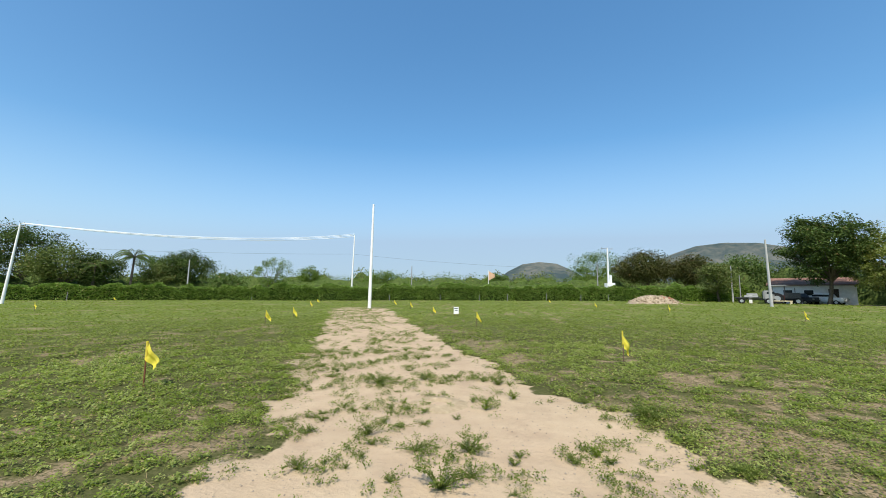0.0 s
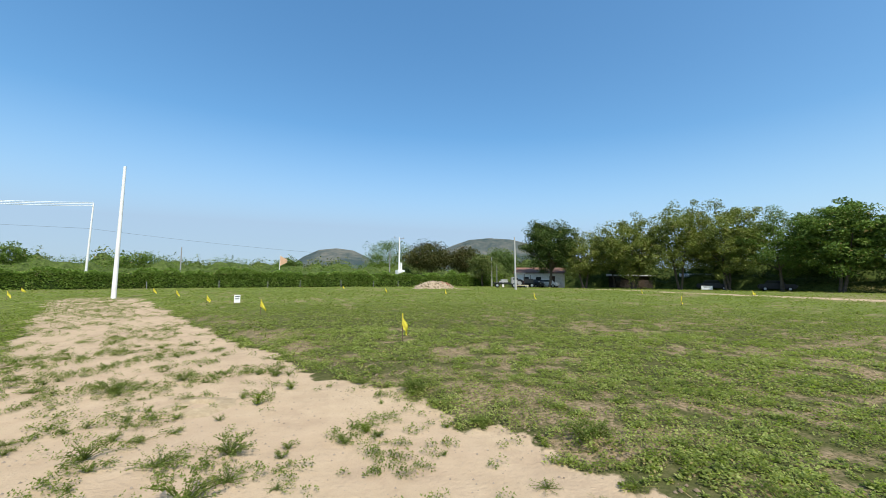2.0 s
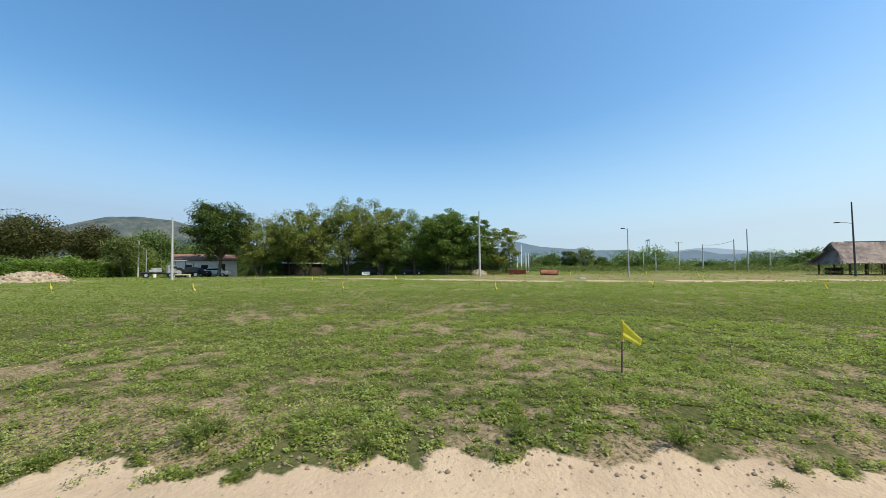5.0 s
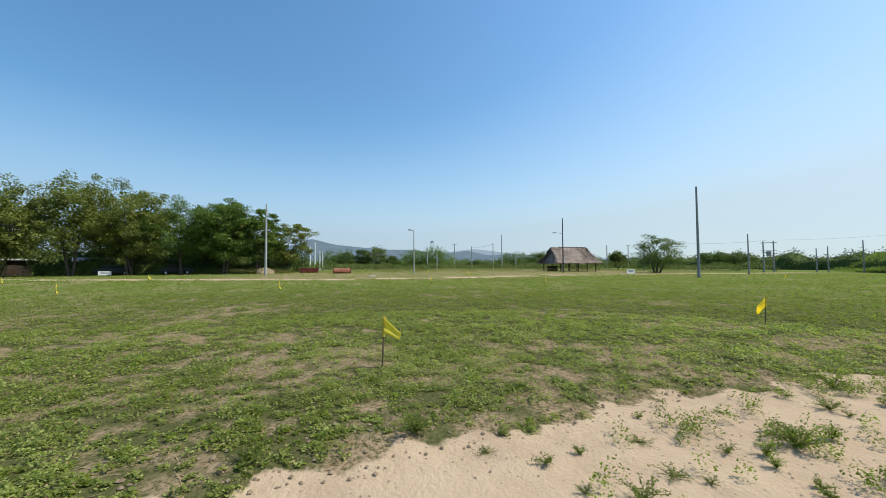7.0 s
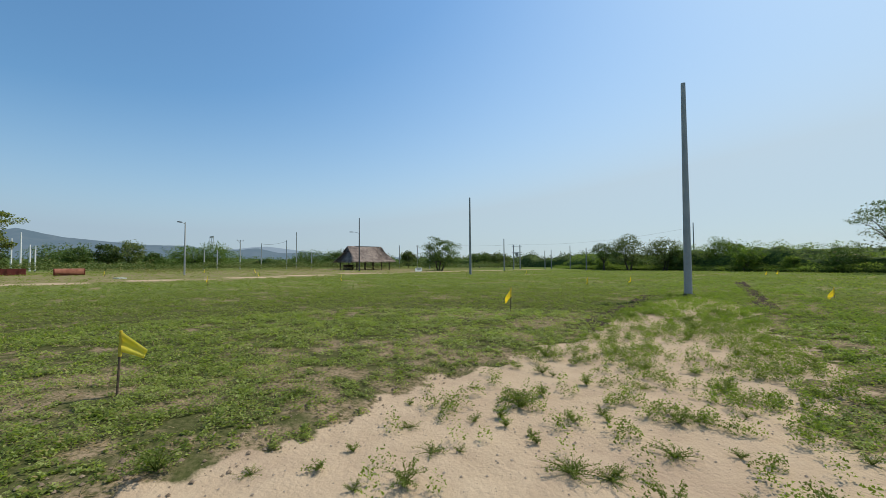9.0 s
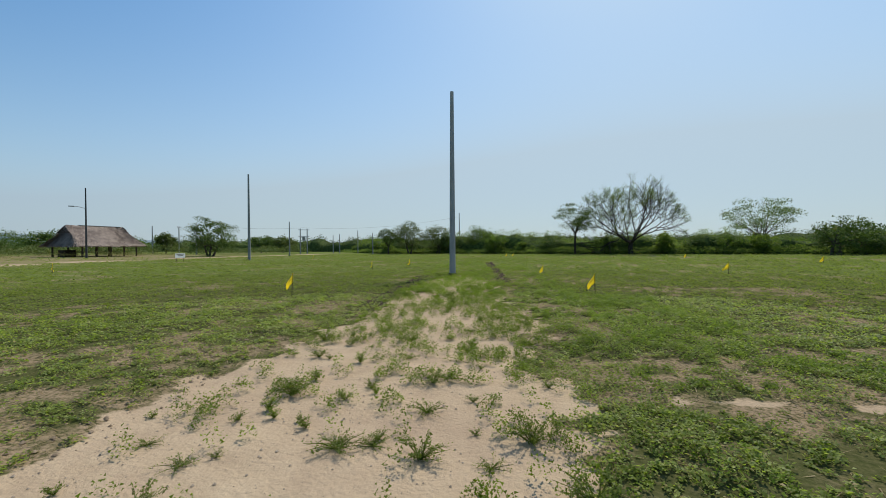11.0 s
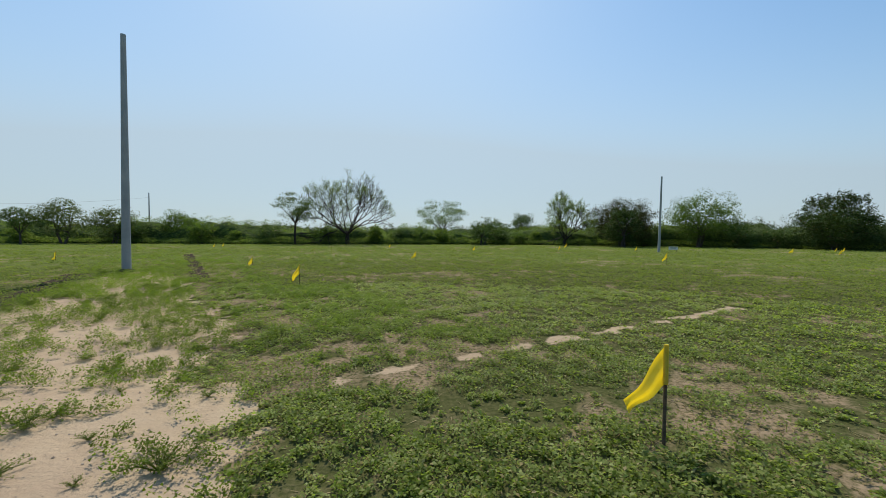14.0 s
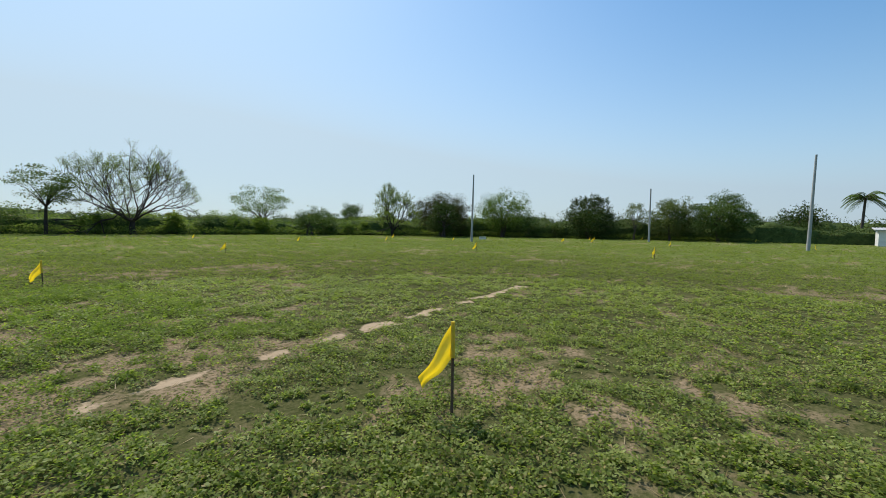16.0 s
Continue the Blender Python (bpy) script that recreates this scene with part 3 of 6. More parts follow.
# ---- trees ----
def tree_data(rng, h, w, leaf, mat, clusters=60, per=60, trunk_r=0.18, fork=0.25, low=0.22, spread=0.085, flat=0.7, up=0.3, limbs=12, bark=BARK, dome=1.0, forks=1, fill=8, lobes=0.4):
    """Trunk and crown meshes of a leafy tree that stands on the origin."""
    fork_z = h * fork
    verts, faces = [], []
    cz, rz, rx = h * (low + (1 - low) / 2), h * (1 - low) / 2, w / 2
    d = rng.normal(size=(clusters, 3))
    d /= np.linalg.norm(d, axis=1)[:, None]
    lobe = 1 - lobes / 2 + lobes * vnoise(d[:, 0] * 2 + rng.random() * 50, d[:, 1] * 2 + d[:, 2] * 1.7, 0.8, 1)
    rad = (0.45 + 0.55 * rng.random(clusters) ** 0.6) * lobe
    c = d * rad[:, None] * np.array([rx, rx, rz]) * 0.93 + np.array([0, 0, cz])
    if dome < 1:
        c[:, 2] = np.where(c[:, 2] < cz, cz + (c[:, 2] - cz) * dome, c[:, 2])
    stems = [Vector(((rng.random() - 0.5) * w * 0.05, (rng.random() - 0.5) * w * 0.05, 0)) + Vector(((k - (forks - 1) / 2) * 0.35, 0, 0)) for k in range(forks)]
    tops = []
    for st in stems:
        top = st + Vector(((rng.random() - 0.5) * w * 0.14, (rng.random() - 0.5) * w * 0.14, fork_z))
        mid = (st + top) / 2 + Vector(((rng.random() - 0.5) * 0.15, (rng.random() - 0.5) * 0.15, 0))
        tube(verts, faces, [st + Vector((0, 0, -0.15)), st + Vector((0, 0, 0.15)), mid, top], [trunk_r * 1.35, trunk_r, trunk_r * 0.86, trunk_r * 0.75], 7)
        tops.append(top)
    for k in range(min(limbs, clusters)):
        top = tops[k % len(tops)]
        end = Vector(c[k])
        mid = top.lerp(end, 0.5) + Vector(((rng.random() - 0.5) * w * 0.08, (rng.random() - 0.5) * w * 0.08, h * 0.06))
        tube(verts, faces, [top, top.lerp(mid, 0.6), mid.lerp(end, 0.4), end], [trunk_r * 0.5, trunk_r * 0.32, trunk_r * 0.2, trunk_r * 0.06], 4)
    sig = spread * w
    per = int(per * 2.3)
    puff = rng.normal(size=(clusters * per, 3))
    puff *= np.minimum(1, 1.7 / np.linalg.norm(puff, axis=1))[:, None]
    pos = np.repeat(c, per, 0) + puff * sig * np.array([1, 1, flat]) * (0.6 + 0.8 * np.repeat(rng.random(clusters), per))[:, None]
    pos[:, 2] = np.maximum(pos[:, 2], 0.12)
    size = leaf * 0.92 * (0.6 + 0.8 * rng.random(len(pos)))
    if fill:
        deep = np.repeat(c, fill, 0)
        deep = np.array([0, 0, cz]) + (deep - np.array([0, 0, cz])) * 0.72 + rng.normal(size=deep.shape) * sig * 0.8
        deep[:, 2] = np.maximum(deep[:, 2], 0.2)
        pos, size = np.concatenate([pos, deep]), np.concatenate([size, np.full(len(deep), min(2.4 * leaf, 0.75))])
    return mesh_list("trunk", verts, faces, bark), leaf_mesh("crown", far_leaves(pos, size, size * 0.8, up, rng), mat)


def put_tree(data, x, y, label, name="tree", turn=0.0, scale=1.0, group="", category="tree"):
    ob = empty_at(name, x, y, turn=turn)
    hang("trunk", data[0], ob)
    hang("crown", data[1], ob)
    ob.matrix_basis = pose(x, y, gz(x, y) - 0.03, 0, 0, turn) @ Matrix.Diagonal((scale, scale, scale, 1))
    return tagged(ob, label, category, group)


def tree(seed, x, y, h, w, mat, label, name="tree", leaf=0.34, **kw):
    return put_tree(tree_data(np.random.default_rng(seed), h, w, leaf, mat, **kw), x, y, label, name)


def bare_data(rng, h, w, mat, leaf_part=0.5, levels=6, limbs=6, leaf=0.22, trunk_r=0.5, trunk_h=0.16, rising=0.62, per=9):
    """A wide, half-leafless tree: limbs that branch again and again from a short trunk."""
    verts, faces, tips = [], [], []
    top = Vector((0, 0, h * trunk_h))
    tube(verts, faces, [(0, 0, -0.2), (0, 0, 0.2), (0.05, 0, h * trunk_h * 0.6), top], [trunk_r * 1.35, trunk_r, trunk_r * 0.85, trunk_r * 0.8], 8)

    def branch(p, d, length, r, level):
        q, pts, rad = p.copy(), [p.copy()], [r]
        for k in range(3):
            d = (d + Vector(rng.normal(size=3)) * 0.13 + Vector((0, 0, 0.03))).normalized()
            q = q + d * length / 3
            pts.append(q.copy())
            rad.append(r * (1 - 0.14 * (k + 1)))
        tube(verts, faces, pts, rad, 6 if level > levels - 2 else 3)
        if level == 0:
            tips.append((q.copy(), p.copy()))
            return
        for k in range(3 if rng.random() < 0.55 else 2):
            e = (d + Vector(rng.normal(size=3)) * 0.42 + Vector((0, 0, 0.04))).normalized()
            start = pts[-1] if k < 2 else pts[-2]
            branch(start, e, length * (0.70 + 0.16 * rng.random()), r * 0.68, level - 1)

    for k in range(limbs):
        a = 2 * math.pi * (k + 0.5 * rng.random()) / limbs
        lift = rising * (0.6 + 0.9 * rng.random())
        branch(top + Vector((0, 0, -0.15)), Vector((math.cos(a), math.sin(a), lift * 1.3)).normalized(), h * 0.27, trunk_r * 0.52, levels - 1)
    far = np.array([t[0] for t in tips])
    sx, sz = w / 2 / np.percentile(np.hypot(far[:, 0], far[:, 1]), 96), h / far[:, 2].max()
    m = np.array([sx, sx, sz])
    verts = [Vector((v[0] * sx, v[1] * sx, v[2] * sz)) if v[2] > h * trunk_h else v for v in map(Vector, verts)]
    a, b = np.array([t[0] for t in tips]) * m, np.array([t[1] for t in tips]) * m
    side = vnoise(a[:, 0] + 40, a[:, 1] + a[:, 2], 2.4, 3)
    keep = side > 1 - leaf_part
    a, b = a[keep], b[keep]
    pos = np.repeat(a, per, 0) + (np.repeat(b - a, per, 0)) * rng.random((len(a) * per, 1)) + rng.normal(size=(len(a) * per, 3)) * 0.16
    size = leaf * (0.5 + 0.8 * rng.random(len(pos)))
    return mesh_list("trunk", verts, faces, BARK_DARK), leaf_mesh("crown", leaves(pos, size, size * 0.5, 0.3, rng), mat)


def palm_data(rng, h, fronds=15, reach=2.7):
    verts, faces = [], []
    lean = Vector(((rng.random() - 0.5) * 0.8, (rng.random() - 0.5) * 0.8, h * 0.8))
    tube(verts, faces, [(0, 0, -0.2), lean * 0.3, lean * 0.7, lean], [0.28, 0.2, 0.17, 0.16], 8)
    quads = []
    for k in range(fronds):
        a = 2 * math.pi * (k + rng.random() * 0.6) / fronds
        lift = 0.1 + 1.5 * rng.random()
        out = Vector((math.cos(a), math.sin(a), 0))
        pts = [lean + out * reach * u + Vector((0, 0, reach * (lift * u - (0.85 + lift * 0.45) * u * u))) for u in np.linspace(0, 1, 8)]
        tube(verts, faces, pts, np.linspace(0.05, 0.012, 8), 3)
        side = Vector((-out.y, out.x, 0))
        for j in range(26):
            u = 0.12 + 0.88 * j / 25
            i = min(int(u * 7), 6)
            p = pts[i].lerp(pts[i + 1], u * 7 - i)
            ln = 0.62 * math.sin(math.pi * (0.15 + 0.8 * u)) + 0.1
            for sgn in (-1, 1):
                tip = p + (side * sgn * 0.75 + out * 0.35 + Vector((0, 0, -0.45 - 0.2 * rng.random()))) * ln
                w = out * 0.05
                quads.append([p - w, p.lerp(tip, 0.5) - w * 1.2, tip, p.lerp(tip, 0.5) + w * 1.2])
    return mesh_list("trunk", verts, faces, BARK), leaf_mesh("crown", np.array([[tuple(v) for v in q] for q in quads]), LEAF_MID)


def thicket(name, label, pts, heights, thick, per, leaf, mat, seed, gap=0.0, category="bushes"):
    """A long uneven belt of growth along a polyline: ONE thing of leaves with an uneven top."""
    rng = np.random.default_rng(seed)
    p = np.array(pts, float)
    seg = np.hypot(*np.diff(p, axis=0).T)
    total = seg.sum()
    n = int(total * per * 2.1)
    u = rng.random(n) * total
    knots = np.concatenate([[0], np.cumsum(seg)])
    cx, cy, hh = np.interp(u, knots, p[:, 0]), np.interp(u, knots, p[:, 1]), np.interp(u, knots, heights)
    off = (rng.random(n) - 0.5) * thick
    ox = np.interp(u + 1, knots, p[:, 0]) - np.interp(u - 1, knots, p[:, 0])
    oy = np.interp(u + 1, knots, p[:, 1]) - np.interp(u - 1, knots, p[:, 1])
    ln = np.hypot(ox, oy) + 1e-6
    x, y = cx - oy / ln * off, cy + ox / ln * off
    def uneven(x, y):
        return 0.45 + 0.75 * vnoise(x, y, 3.2, seed % 4) + 0.35 * (vnoise(x, y, 1.1, (seed + 1) % 4) - 0.5)

    lump = uneven(x, y)
    if gap:
        keep = vnoise(x, y, 5.0, (seed + 2) % 4) > gap
        x, y, hh, lump, off = x[keep], y[keep], hh[keep], lump[keep], off[keep]
    top = hh * lump * np.sqrt(np.maximum(0.05, 1 - (off / thick * 1.7) ** 2))
    z = top * rng.random(len(x)) ** 0.42
    pos = np.stack([x, y, rise(x, y) + z], 1)
    size = leaf * 0.72 * (0.5 + rng.random(len(x)))
    belt = tagged(new(name, leaf_mesh(name, far_leaves(pos, size, size * 0.8, 0.35, rng), mat)), label, category, kind="stuff")
    if gap or max(heights) < 1.5:
        return belt
    # an added sheet inside, its darker colour standing for shade among the leaves
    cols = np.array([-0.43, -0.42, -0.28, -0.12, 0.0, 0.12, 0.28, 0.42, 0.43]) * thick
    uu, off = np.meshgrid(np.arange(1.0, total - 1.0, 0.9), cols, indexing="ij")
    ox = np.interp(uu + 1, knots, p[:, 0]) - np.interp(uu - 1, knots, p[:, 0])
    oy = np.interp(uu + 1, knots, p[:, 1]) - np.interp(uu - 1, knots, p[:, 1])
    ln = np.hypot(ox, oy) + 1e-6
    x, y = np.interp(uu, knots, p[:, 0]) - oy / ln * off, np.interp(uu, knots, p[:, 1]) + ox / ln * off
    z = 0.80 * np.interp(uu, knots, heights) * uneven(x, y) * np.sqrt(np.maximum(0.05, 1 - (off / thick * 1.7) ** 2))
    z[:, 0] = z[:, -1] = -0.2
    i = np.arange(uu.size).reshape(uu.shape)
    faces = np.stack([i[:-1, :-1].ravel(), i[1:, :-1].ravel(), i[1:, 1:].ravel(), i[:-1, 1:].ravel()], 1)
    hang("bush_shade_core", mesh_np("bush_shade_core", np.stack([x.ravel(), y.ravel(), (rise(x, y) + z).ravel()], 1), faces, BUSH_SHADE), belt)
    return belt


# ---- hedge along the front ----
HEDGE = [(-92, 33, 2.1), (-62, 47, 2.1), (-40, 60, 2.4), (-14, 67, 2.6), (8, 63, 2.4), (24, 61, 2.4), (45, 66, 2.5)]


def build_hedge():
    rng = np.random.default_rng(31)
    p = np.array(HEDGE)
    seg = np.hypot(np.diff(p[:, 0]), np.diff(p[:, 1]))
    knots = np.concatenate([[0], np.cumsum(seg)])
    total = knots[-1]
    u0 = np.arange(0, total, 0.5)
    hedge = new("hedge")
    tagged(hedge, "long clipped dark green hedge along the field edge", "hedge")
    # dark core added behind the leaves: blocks see-through, coloured like inner shade
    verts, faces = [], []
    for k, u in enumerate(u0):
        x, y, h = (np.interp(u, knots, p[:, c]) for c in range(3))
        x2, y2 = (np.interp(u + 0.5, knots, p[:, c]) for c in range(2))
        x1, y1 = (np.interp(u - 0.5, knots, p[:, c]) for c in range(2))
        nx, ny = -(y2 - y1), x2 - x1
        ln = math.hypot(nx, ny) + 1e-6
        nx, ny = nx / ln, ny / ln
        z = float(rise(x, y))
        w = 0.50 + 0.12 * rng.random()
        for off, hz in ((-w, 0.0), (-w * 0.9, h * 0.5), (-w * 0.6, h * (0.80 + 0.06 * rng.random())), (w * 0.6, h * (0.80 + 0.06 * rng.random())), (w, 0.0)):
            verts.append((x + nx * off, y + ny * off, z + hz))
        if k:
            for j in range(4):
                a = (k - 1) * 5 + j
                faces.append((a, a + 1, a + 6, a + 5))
    core = hang("hedge_shade_core", mesh_list("hedge_shade_core", verts, faces, surface("painted shade inside hedge", (0.012, 0.022, 0.006), (0.035, 0.055, 0.014), 4.0, 0.95), False), hedge)
    n = 110000
    u = rng.random(n) * total
    x, y, h = (np.interp(u, knots, p[:, c]) for c in range(3))
    dx, dy = np.interp(u + 0.5, knots, p[:, 0]) - np.interp(u - 0.5, knots, p[:, 0]), np.interp(u + 0.5, knots, p[:, 1]) - np.interp(u - 0.5, knots, p[:, 1])
    ln = np.hypot(dx, dy) + 1e-6
    v = rng.random(n)
    bulge = 0.75 + 0.5 * vnoise(u, v * 3, 1.1, 1)
    height = h * (0.92 + 0.40 * (vnoise(u, u * 0, 1.3, 2) - 0.5) + 0.16 * (vnoise(u, u * 0, 0.5, 3) - 0.5))
    on_top = v > 0.72
    off = np.where(on_top, (rng.random(n) - 0.5) * 1.1, np.where(rng.random(n) < 0.8, -1, 1) * 0.62 * bulge)
    z = np.where(on_top, height + (rng.random(n) - 0.6) * 0.22, height * rng.random(n) ** 0.8)
    pos = np.stack([x - dy / ln * off, y + dx / ln * off, rise(x, y) + z], 1)
    size = 0.30 * (0.6 + 0.8 * rng.random(n))
    hang("foliage", leaf_mesh("foliage", far_leaves(pos, size, size * 0.8, 0.3, rng), LEAF_HEDGE), hedge)


build_hedge()


def fence_post(x, y, h, r=0.05):
    bm = bmesh.new()
    rod(bm, (0, 0, -0.1), (0.03, 0.02, h), r, r * 0.8, 6)
    ob = new("fence_post", finish(bm, "fence_post", CONCRETE_OLD))
    ob.matrix_basis = pose(x, y, gz(x, y), 0, 0, x * 40 % 360)
    return tagged(ob, "grey weathered fence post before the hedge", "fence post", "fence posts along the hedge")


for fx, fy, fh in ((-56, 48.8, 1.2), (-36, 60.5, 1.2), (-14, 65.6, 1.0), (-5, 64, 1.1), (1.5, 62.8, 1.0), (6, 62, 1.1), (12, 61, 1.2), (17, 60.2, 1.0), (21, 59.8, 1.1)):
    fence_post(fx, fy, fh)

# ---- growth behind the hedge and round the field ----
thicket("scrub", "light green scrub behind the hedge", [(-95, 50), (-60, 66), (-40, 80), (-14, 84), (8, 80), (24, 78), (34, 84)], [3.9, 4.1, 5.0, 5.1, 4.8, 4.8, 5.2], 9, 230, 0.36, LEAF_LIGHT, 41)
thicket("scrub", "olive scrub farther behind the hedge", [(-95, 66), (-40, 96), (-14, 100), (20, 98), (60, 100), (90, 70)], [6, 7, 6.5, 6.2, 7, 7], 8, 75, 0.8, LEAF_OLIVE, 42)
thicket("scrub", "low rough weeds beyond the dirt road", [(58, 18), (66, 2), (68, -12), (74, -26), (78, -50)], [0.8, 0.9, 0.9, 0.9, 0.9], 12, 170, 0.20, LEAF_ROUGH, 43, gap=0.42)
thicket("scrub", "low rough growth on the far plain", [(84, 20), (90, 0), (92, -30), (84, -62), (70, -80)], [1.8, 1.7, 1.8, 1.8, 2.0], 12, 150, 0.45, LEAF_OLIVE, 44, gap=0.25)
thicket("woods", "distant green woodland on the plain", [(170, 60), (175, 10), (170, -40), (140, -95), (100, -120)], [5.2, 4.6, 4.6, 4.6, 5.0], 14, 65, 0.85, LEAF_MID, 45)
thicket("woods", "distant dark woodland behind the rough growth", [(100, -115), (60, -112), (20, -110), (-30, -112), (-80, -90), (-115, -50), (-125, 0), (-118, 40), (-110, 75)], [5.0, 4.6, 4.4, 4.6, 5.4, 5.6, 5.6, 5.6, 5.6], 14, 85, 0.72, LEAF_DARK, 46)
thicket("bushes", "dense bushes along the field's rear edge", [(62, -92), (45, -80), (28, -79), (12, -75), (-4, -74), (-20, -74), (-34, -72), (-48, -64), (-60, -55)], [3.4, 4.0, 4.2, 3.9, 3.5, 3.3, 3.5, 4.0, 4.4], 6, 230, 0.38, LEAF_SCRUB, 47)
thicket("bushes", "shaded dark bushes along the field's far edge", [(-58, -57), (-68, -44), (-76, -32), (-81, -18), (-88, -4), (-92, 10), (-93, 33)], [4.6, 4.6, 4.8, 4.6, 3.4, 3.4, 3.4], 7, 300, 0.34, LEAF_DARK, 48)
thicket("bushes", "tall grass and weeds before the rear bushes", [(64, -88), (44, -76), (27, -75), (12, -71), (-4, -70.5), (-20, -70), (-33, -68), (-46, -61), (-57, -53), (-66, -42), (-74, -30), (-79, -17)], [1.0, 1.1, 1.2, 1.1, 1.1, 1.1, 1.2, 1.2, 1.1, 1.0, 1.0, 1.0], 3.5, 130, 0.30, LEAF_SCRUB, 49)
# its height and dark leaves also stand for the shade below the crowns
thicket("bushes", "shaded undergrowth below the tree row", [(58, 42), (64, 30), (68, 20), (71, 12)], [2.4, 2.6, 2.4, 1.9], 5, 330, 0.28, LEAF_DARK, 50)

# added dark backdrop: closes the gaps and stands in for shade behind the yard
thicket("bushes", "added dark leaf belt for the shade behind the yard", [(42, 70), (52, 64), (62, 50), (72, 34), (78, 20), (80, 12)], [6, 6, 6, 6, 5, 4], 6, 330, 0.50, LEAF_DARK, 51)

# ---- trees, front left ----
tree(101, -74, 56.8, 12.6, 12, LEAF_DARK, "tall dark green tree behind the hedge", clusters=95, per=60, leaf=0.42)
tree(102, -67, 57.2, 8.9, 10.5, LEAF_OLIVE, "broad mango tree with yellowish crown behind the hedge", clusters=90, per=55, leaf=0.40, dome=0.7)
tree(103, -64, 60.5, 8.0, 7.5, LEAF_DARK, "dark round tree beside the palms", clusters=70, per=55, leaf=0.38)
tree(104, -62, 70, 8.2, 6.5, LEAF_MID, "green tree behind the palm", clusters=60, per=50, leaf=0.38)
tree(105, -54.6, 69.1, 8.9, 9.7, LEAF_DARK, "rounded dense dark tree behind the hedge", clusters=95, per=60, leaf=0.40, dome=0.7)
tree(106, -57, 66, 6.5, 6, LEAF_OLIVE, "olive green tree beside the dark round tree", clusters=55, per=50, leaf=0.36)
tree(107, -44.2, 66.3, 5.2, 7.4, LEAF_MID, "low round bushy tree behind the hedge", clusters=60, per=50, leaf=0.34, low=0.1)
tree(108, -39.5, 73.0, 8.4, 7.2, LEAF_LIGHT, "slender light green tree with an open crown", fill=0, clusters=42, per=38, leaf=0.34, spread=0.07)
tree(109, -35.5, 82, 7.2, 6.0, LEAF_LIGHT, "light green tree above the scrub", clusters=45, per=40, leaf=0.36)
tree(110, -20, 86, 6.3, 8.0, LEAF_LIGHT, "low light green tree above the scrub", clusters=55, per=40, leaf=0.36)
tree(111, 5.5, 84, 5.6, 6.0, LEAF_MID, "small dark green tree above the scrub", clusters=45, per=40, leaf=0.36)
put_tree(palm_data(np.random.default_rng(5), 9.2, 22, 3.4), -59.5, 62.3, "tall palm with drooping fronds behind the hedge", "palm_tree", category="palm")
put_tree(palm_data(np.random.default_rng(8), 7.0, 13, 2.6), -62.6, 58.5, "shorter palm beside the dark trees", "palm_tree", category="palm")
put_tree(palm_data(np.random.default_rng(13), 9.4, 24, 2.8), -94.3, -6.5, "distant palm above the dark bushes", "palm_tree", category="palm")

# ---- trees, front right and the row by the yard ----
tree(120, 27.1, 86.2, 10.4, 11, LEAF_LIGHT, "feathery light green tree behind the transformer pole", fill=0, clusters=90, per=55, leaf=0.36, spread=0.08)
tree(121, 31.8, 73.5, 8.9, 11.4, LEAF_RUST, "dense brown-green mango tree behind the hedge", clusters=130, per=70, leaf=0.36, dome=0.6)
tree(122, 39.2, 71.0, 8.0, 8.2, LEAF_RUST, "smaller brown-green mango tree", clusters=95, per=65, leaf=0.36, dome=0.6)
tree(123, 38.6, 62.6, 6.2, 5.6, LEAF_OLIVE, "olive green tree at the hedge's end", clusters=60, per=50, leaf=0.32)
tree(124, 46.8, 69.2, 8.0, 8.5, LEAF_MID, "dark green tree behind the yard", clusters=75, per=55, leaf=0.36)
tree(125, 43.9, 49.6, 11.3, 9.6, LEAF_DARK, "tall dark tree with upright branches by the yard", clusters=190, per=69, leaf=0.34, low=0.26, spread=0.056, limbs=20, trunk_r=0.24, flat=0.6, lobes=0.6)
tree(126, 48.0, 46.2, 9.3, 9.0, LEAF_ROW, "olive green drooping tree by the yard", clusters=142, per=69, leaf=0.25, low=0.12, forks=2, spread=0.045, flat=0.7, lobes=0.75)
tree(127, 52.2, 40.5, 10.8, 10.4, LEAF_ROW, "tall olive tree with hanging sprays in the tree row", clusters=171, per=69, leaf=0.32, low=0.12, forks=2, spread=0.042, flat=0.9, lobes=0.75)
tree(128, 55.6, 35.6, 12.7, 9.9, LEAF_ROW, "tallest feathery tree in the tree row", clusters=161, per=69, leaf=0.30, low=0.12, forks=2, spread=0.042, flat=0.9, lobes=0.75)
tree(129, 58.8, 30.6, 12.5, 10.4, LEAF_ROW, "tall feathery grey-green tree in the tree row", clusters=161, per=69, leaf=0.30, low=0.12, forks=3, spread=0.042, flat=0.8, lobes=0.75)
tree(130, 61.2, 25.6, 11.0, 10.1, LEAF_ROW_GREEN, "broad green tree in the tree row", clusters=161, per=69, leaf=0.25, low=0.12, forks=2, spread=0.045, flat=0.7, lobes=0.75)
tree(131, 62.6, 20.6, 11.2, 10.9, LEAF_ROW_GREEN, "dense green tree with low branches in the tree row", clusters=190, per=75, leaf=0.37, low=0.12, forks=3, spread=0.048, flat=0.50, lobes=0.75)
tree(132, 64.2, 16.4, 9.8, 7.8, LEAF_ROW_GREEN, "green tree beside the tall pole", clusters=123, per=63, leaf=0.35, low=0.12, forks=2, spread=0.045, flat=0.40, lobes=0.75)
tree(133, 68.4, 13.0, 8.8, 8.3, LEAF_ROW, "olive tree at the row's end beside the pole", fill=0, clusters=84, per=57, leaf=0.35, low=0.12, spread=0.048, flat=0.35, lobes=0.75)
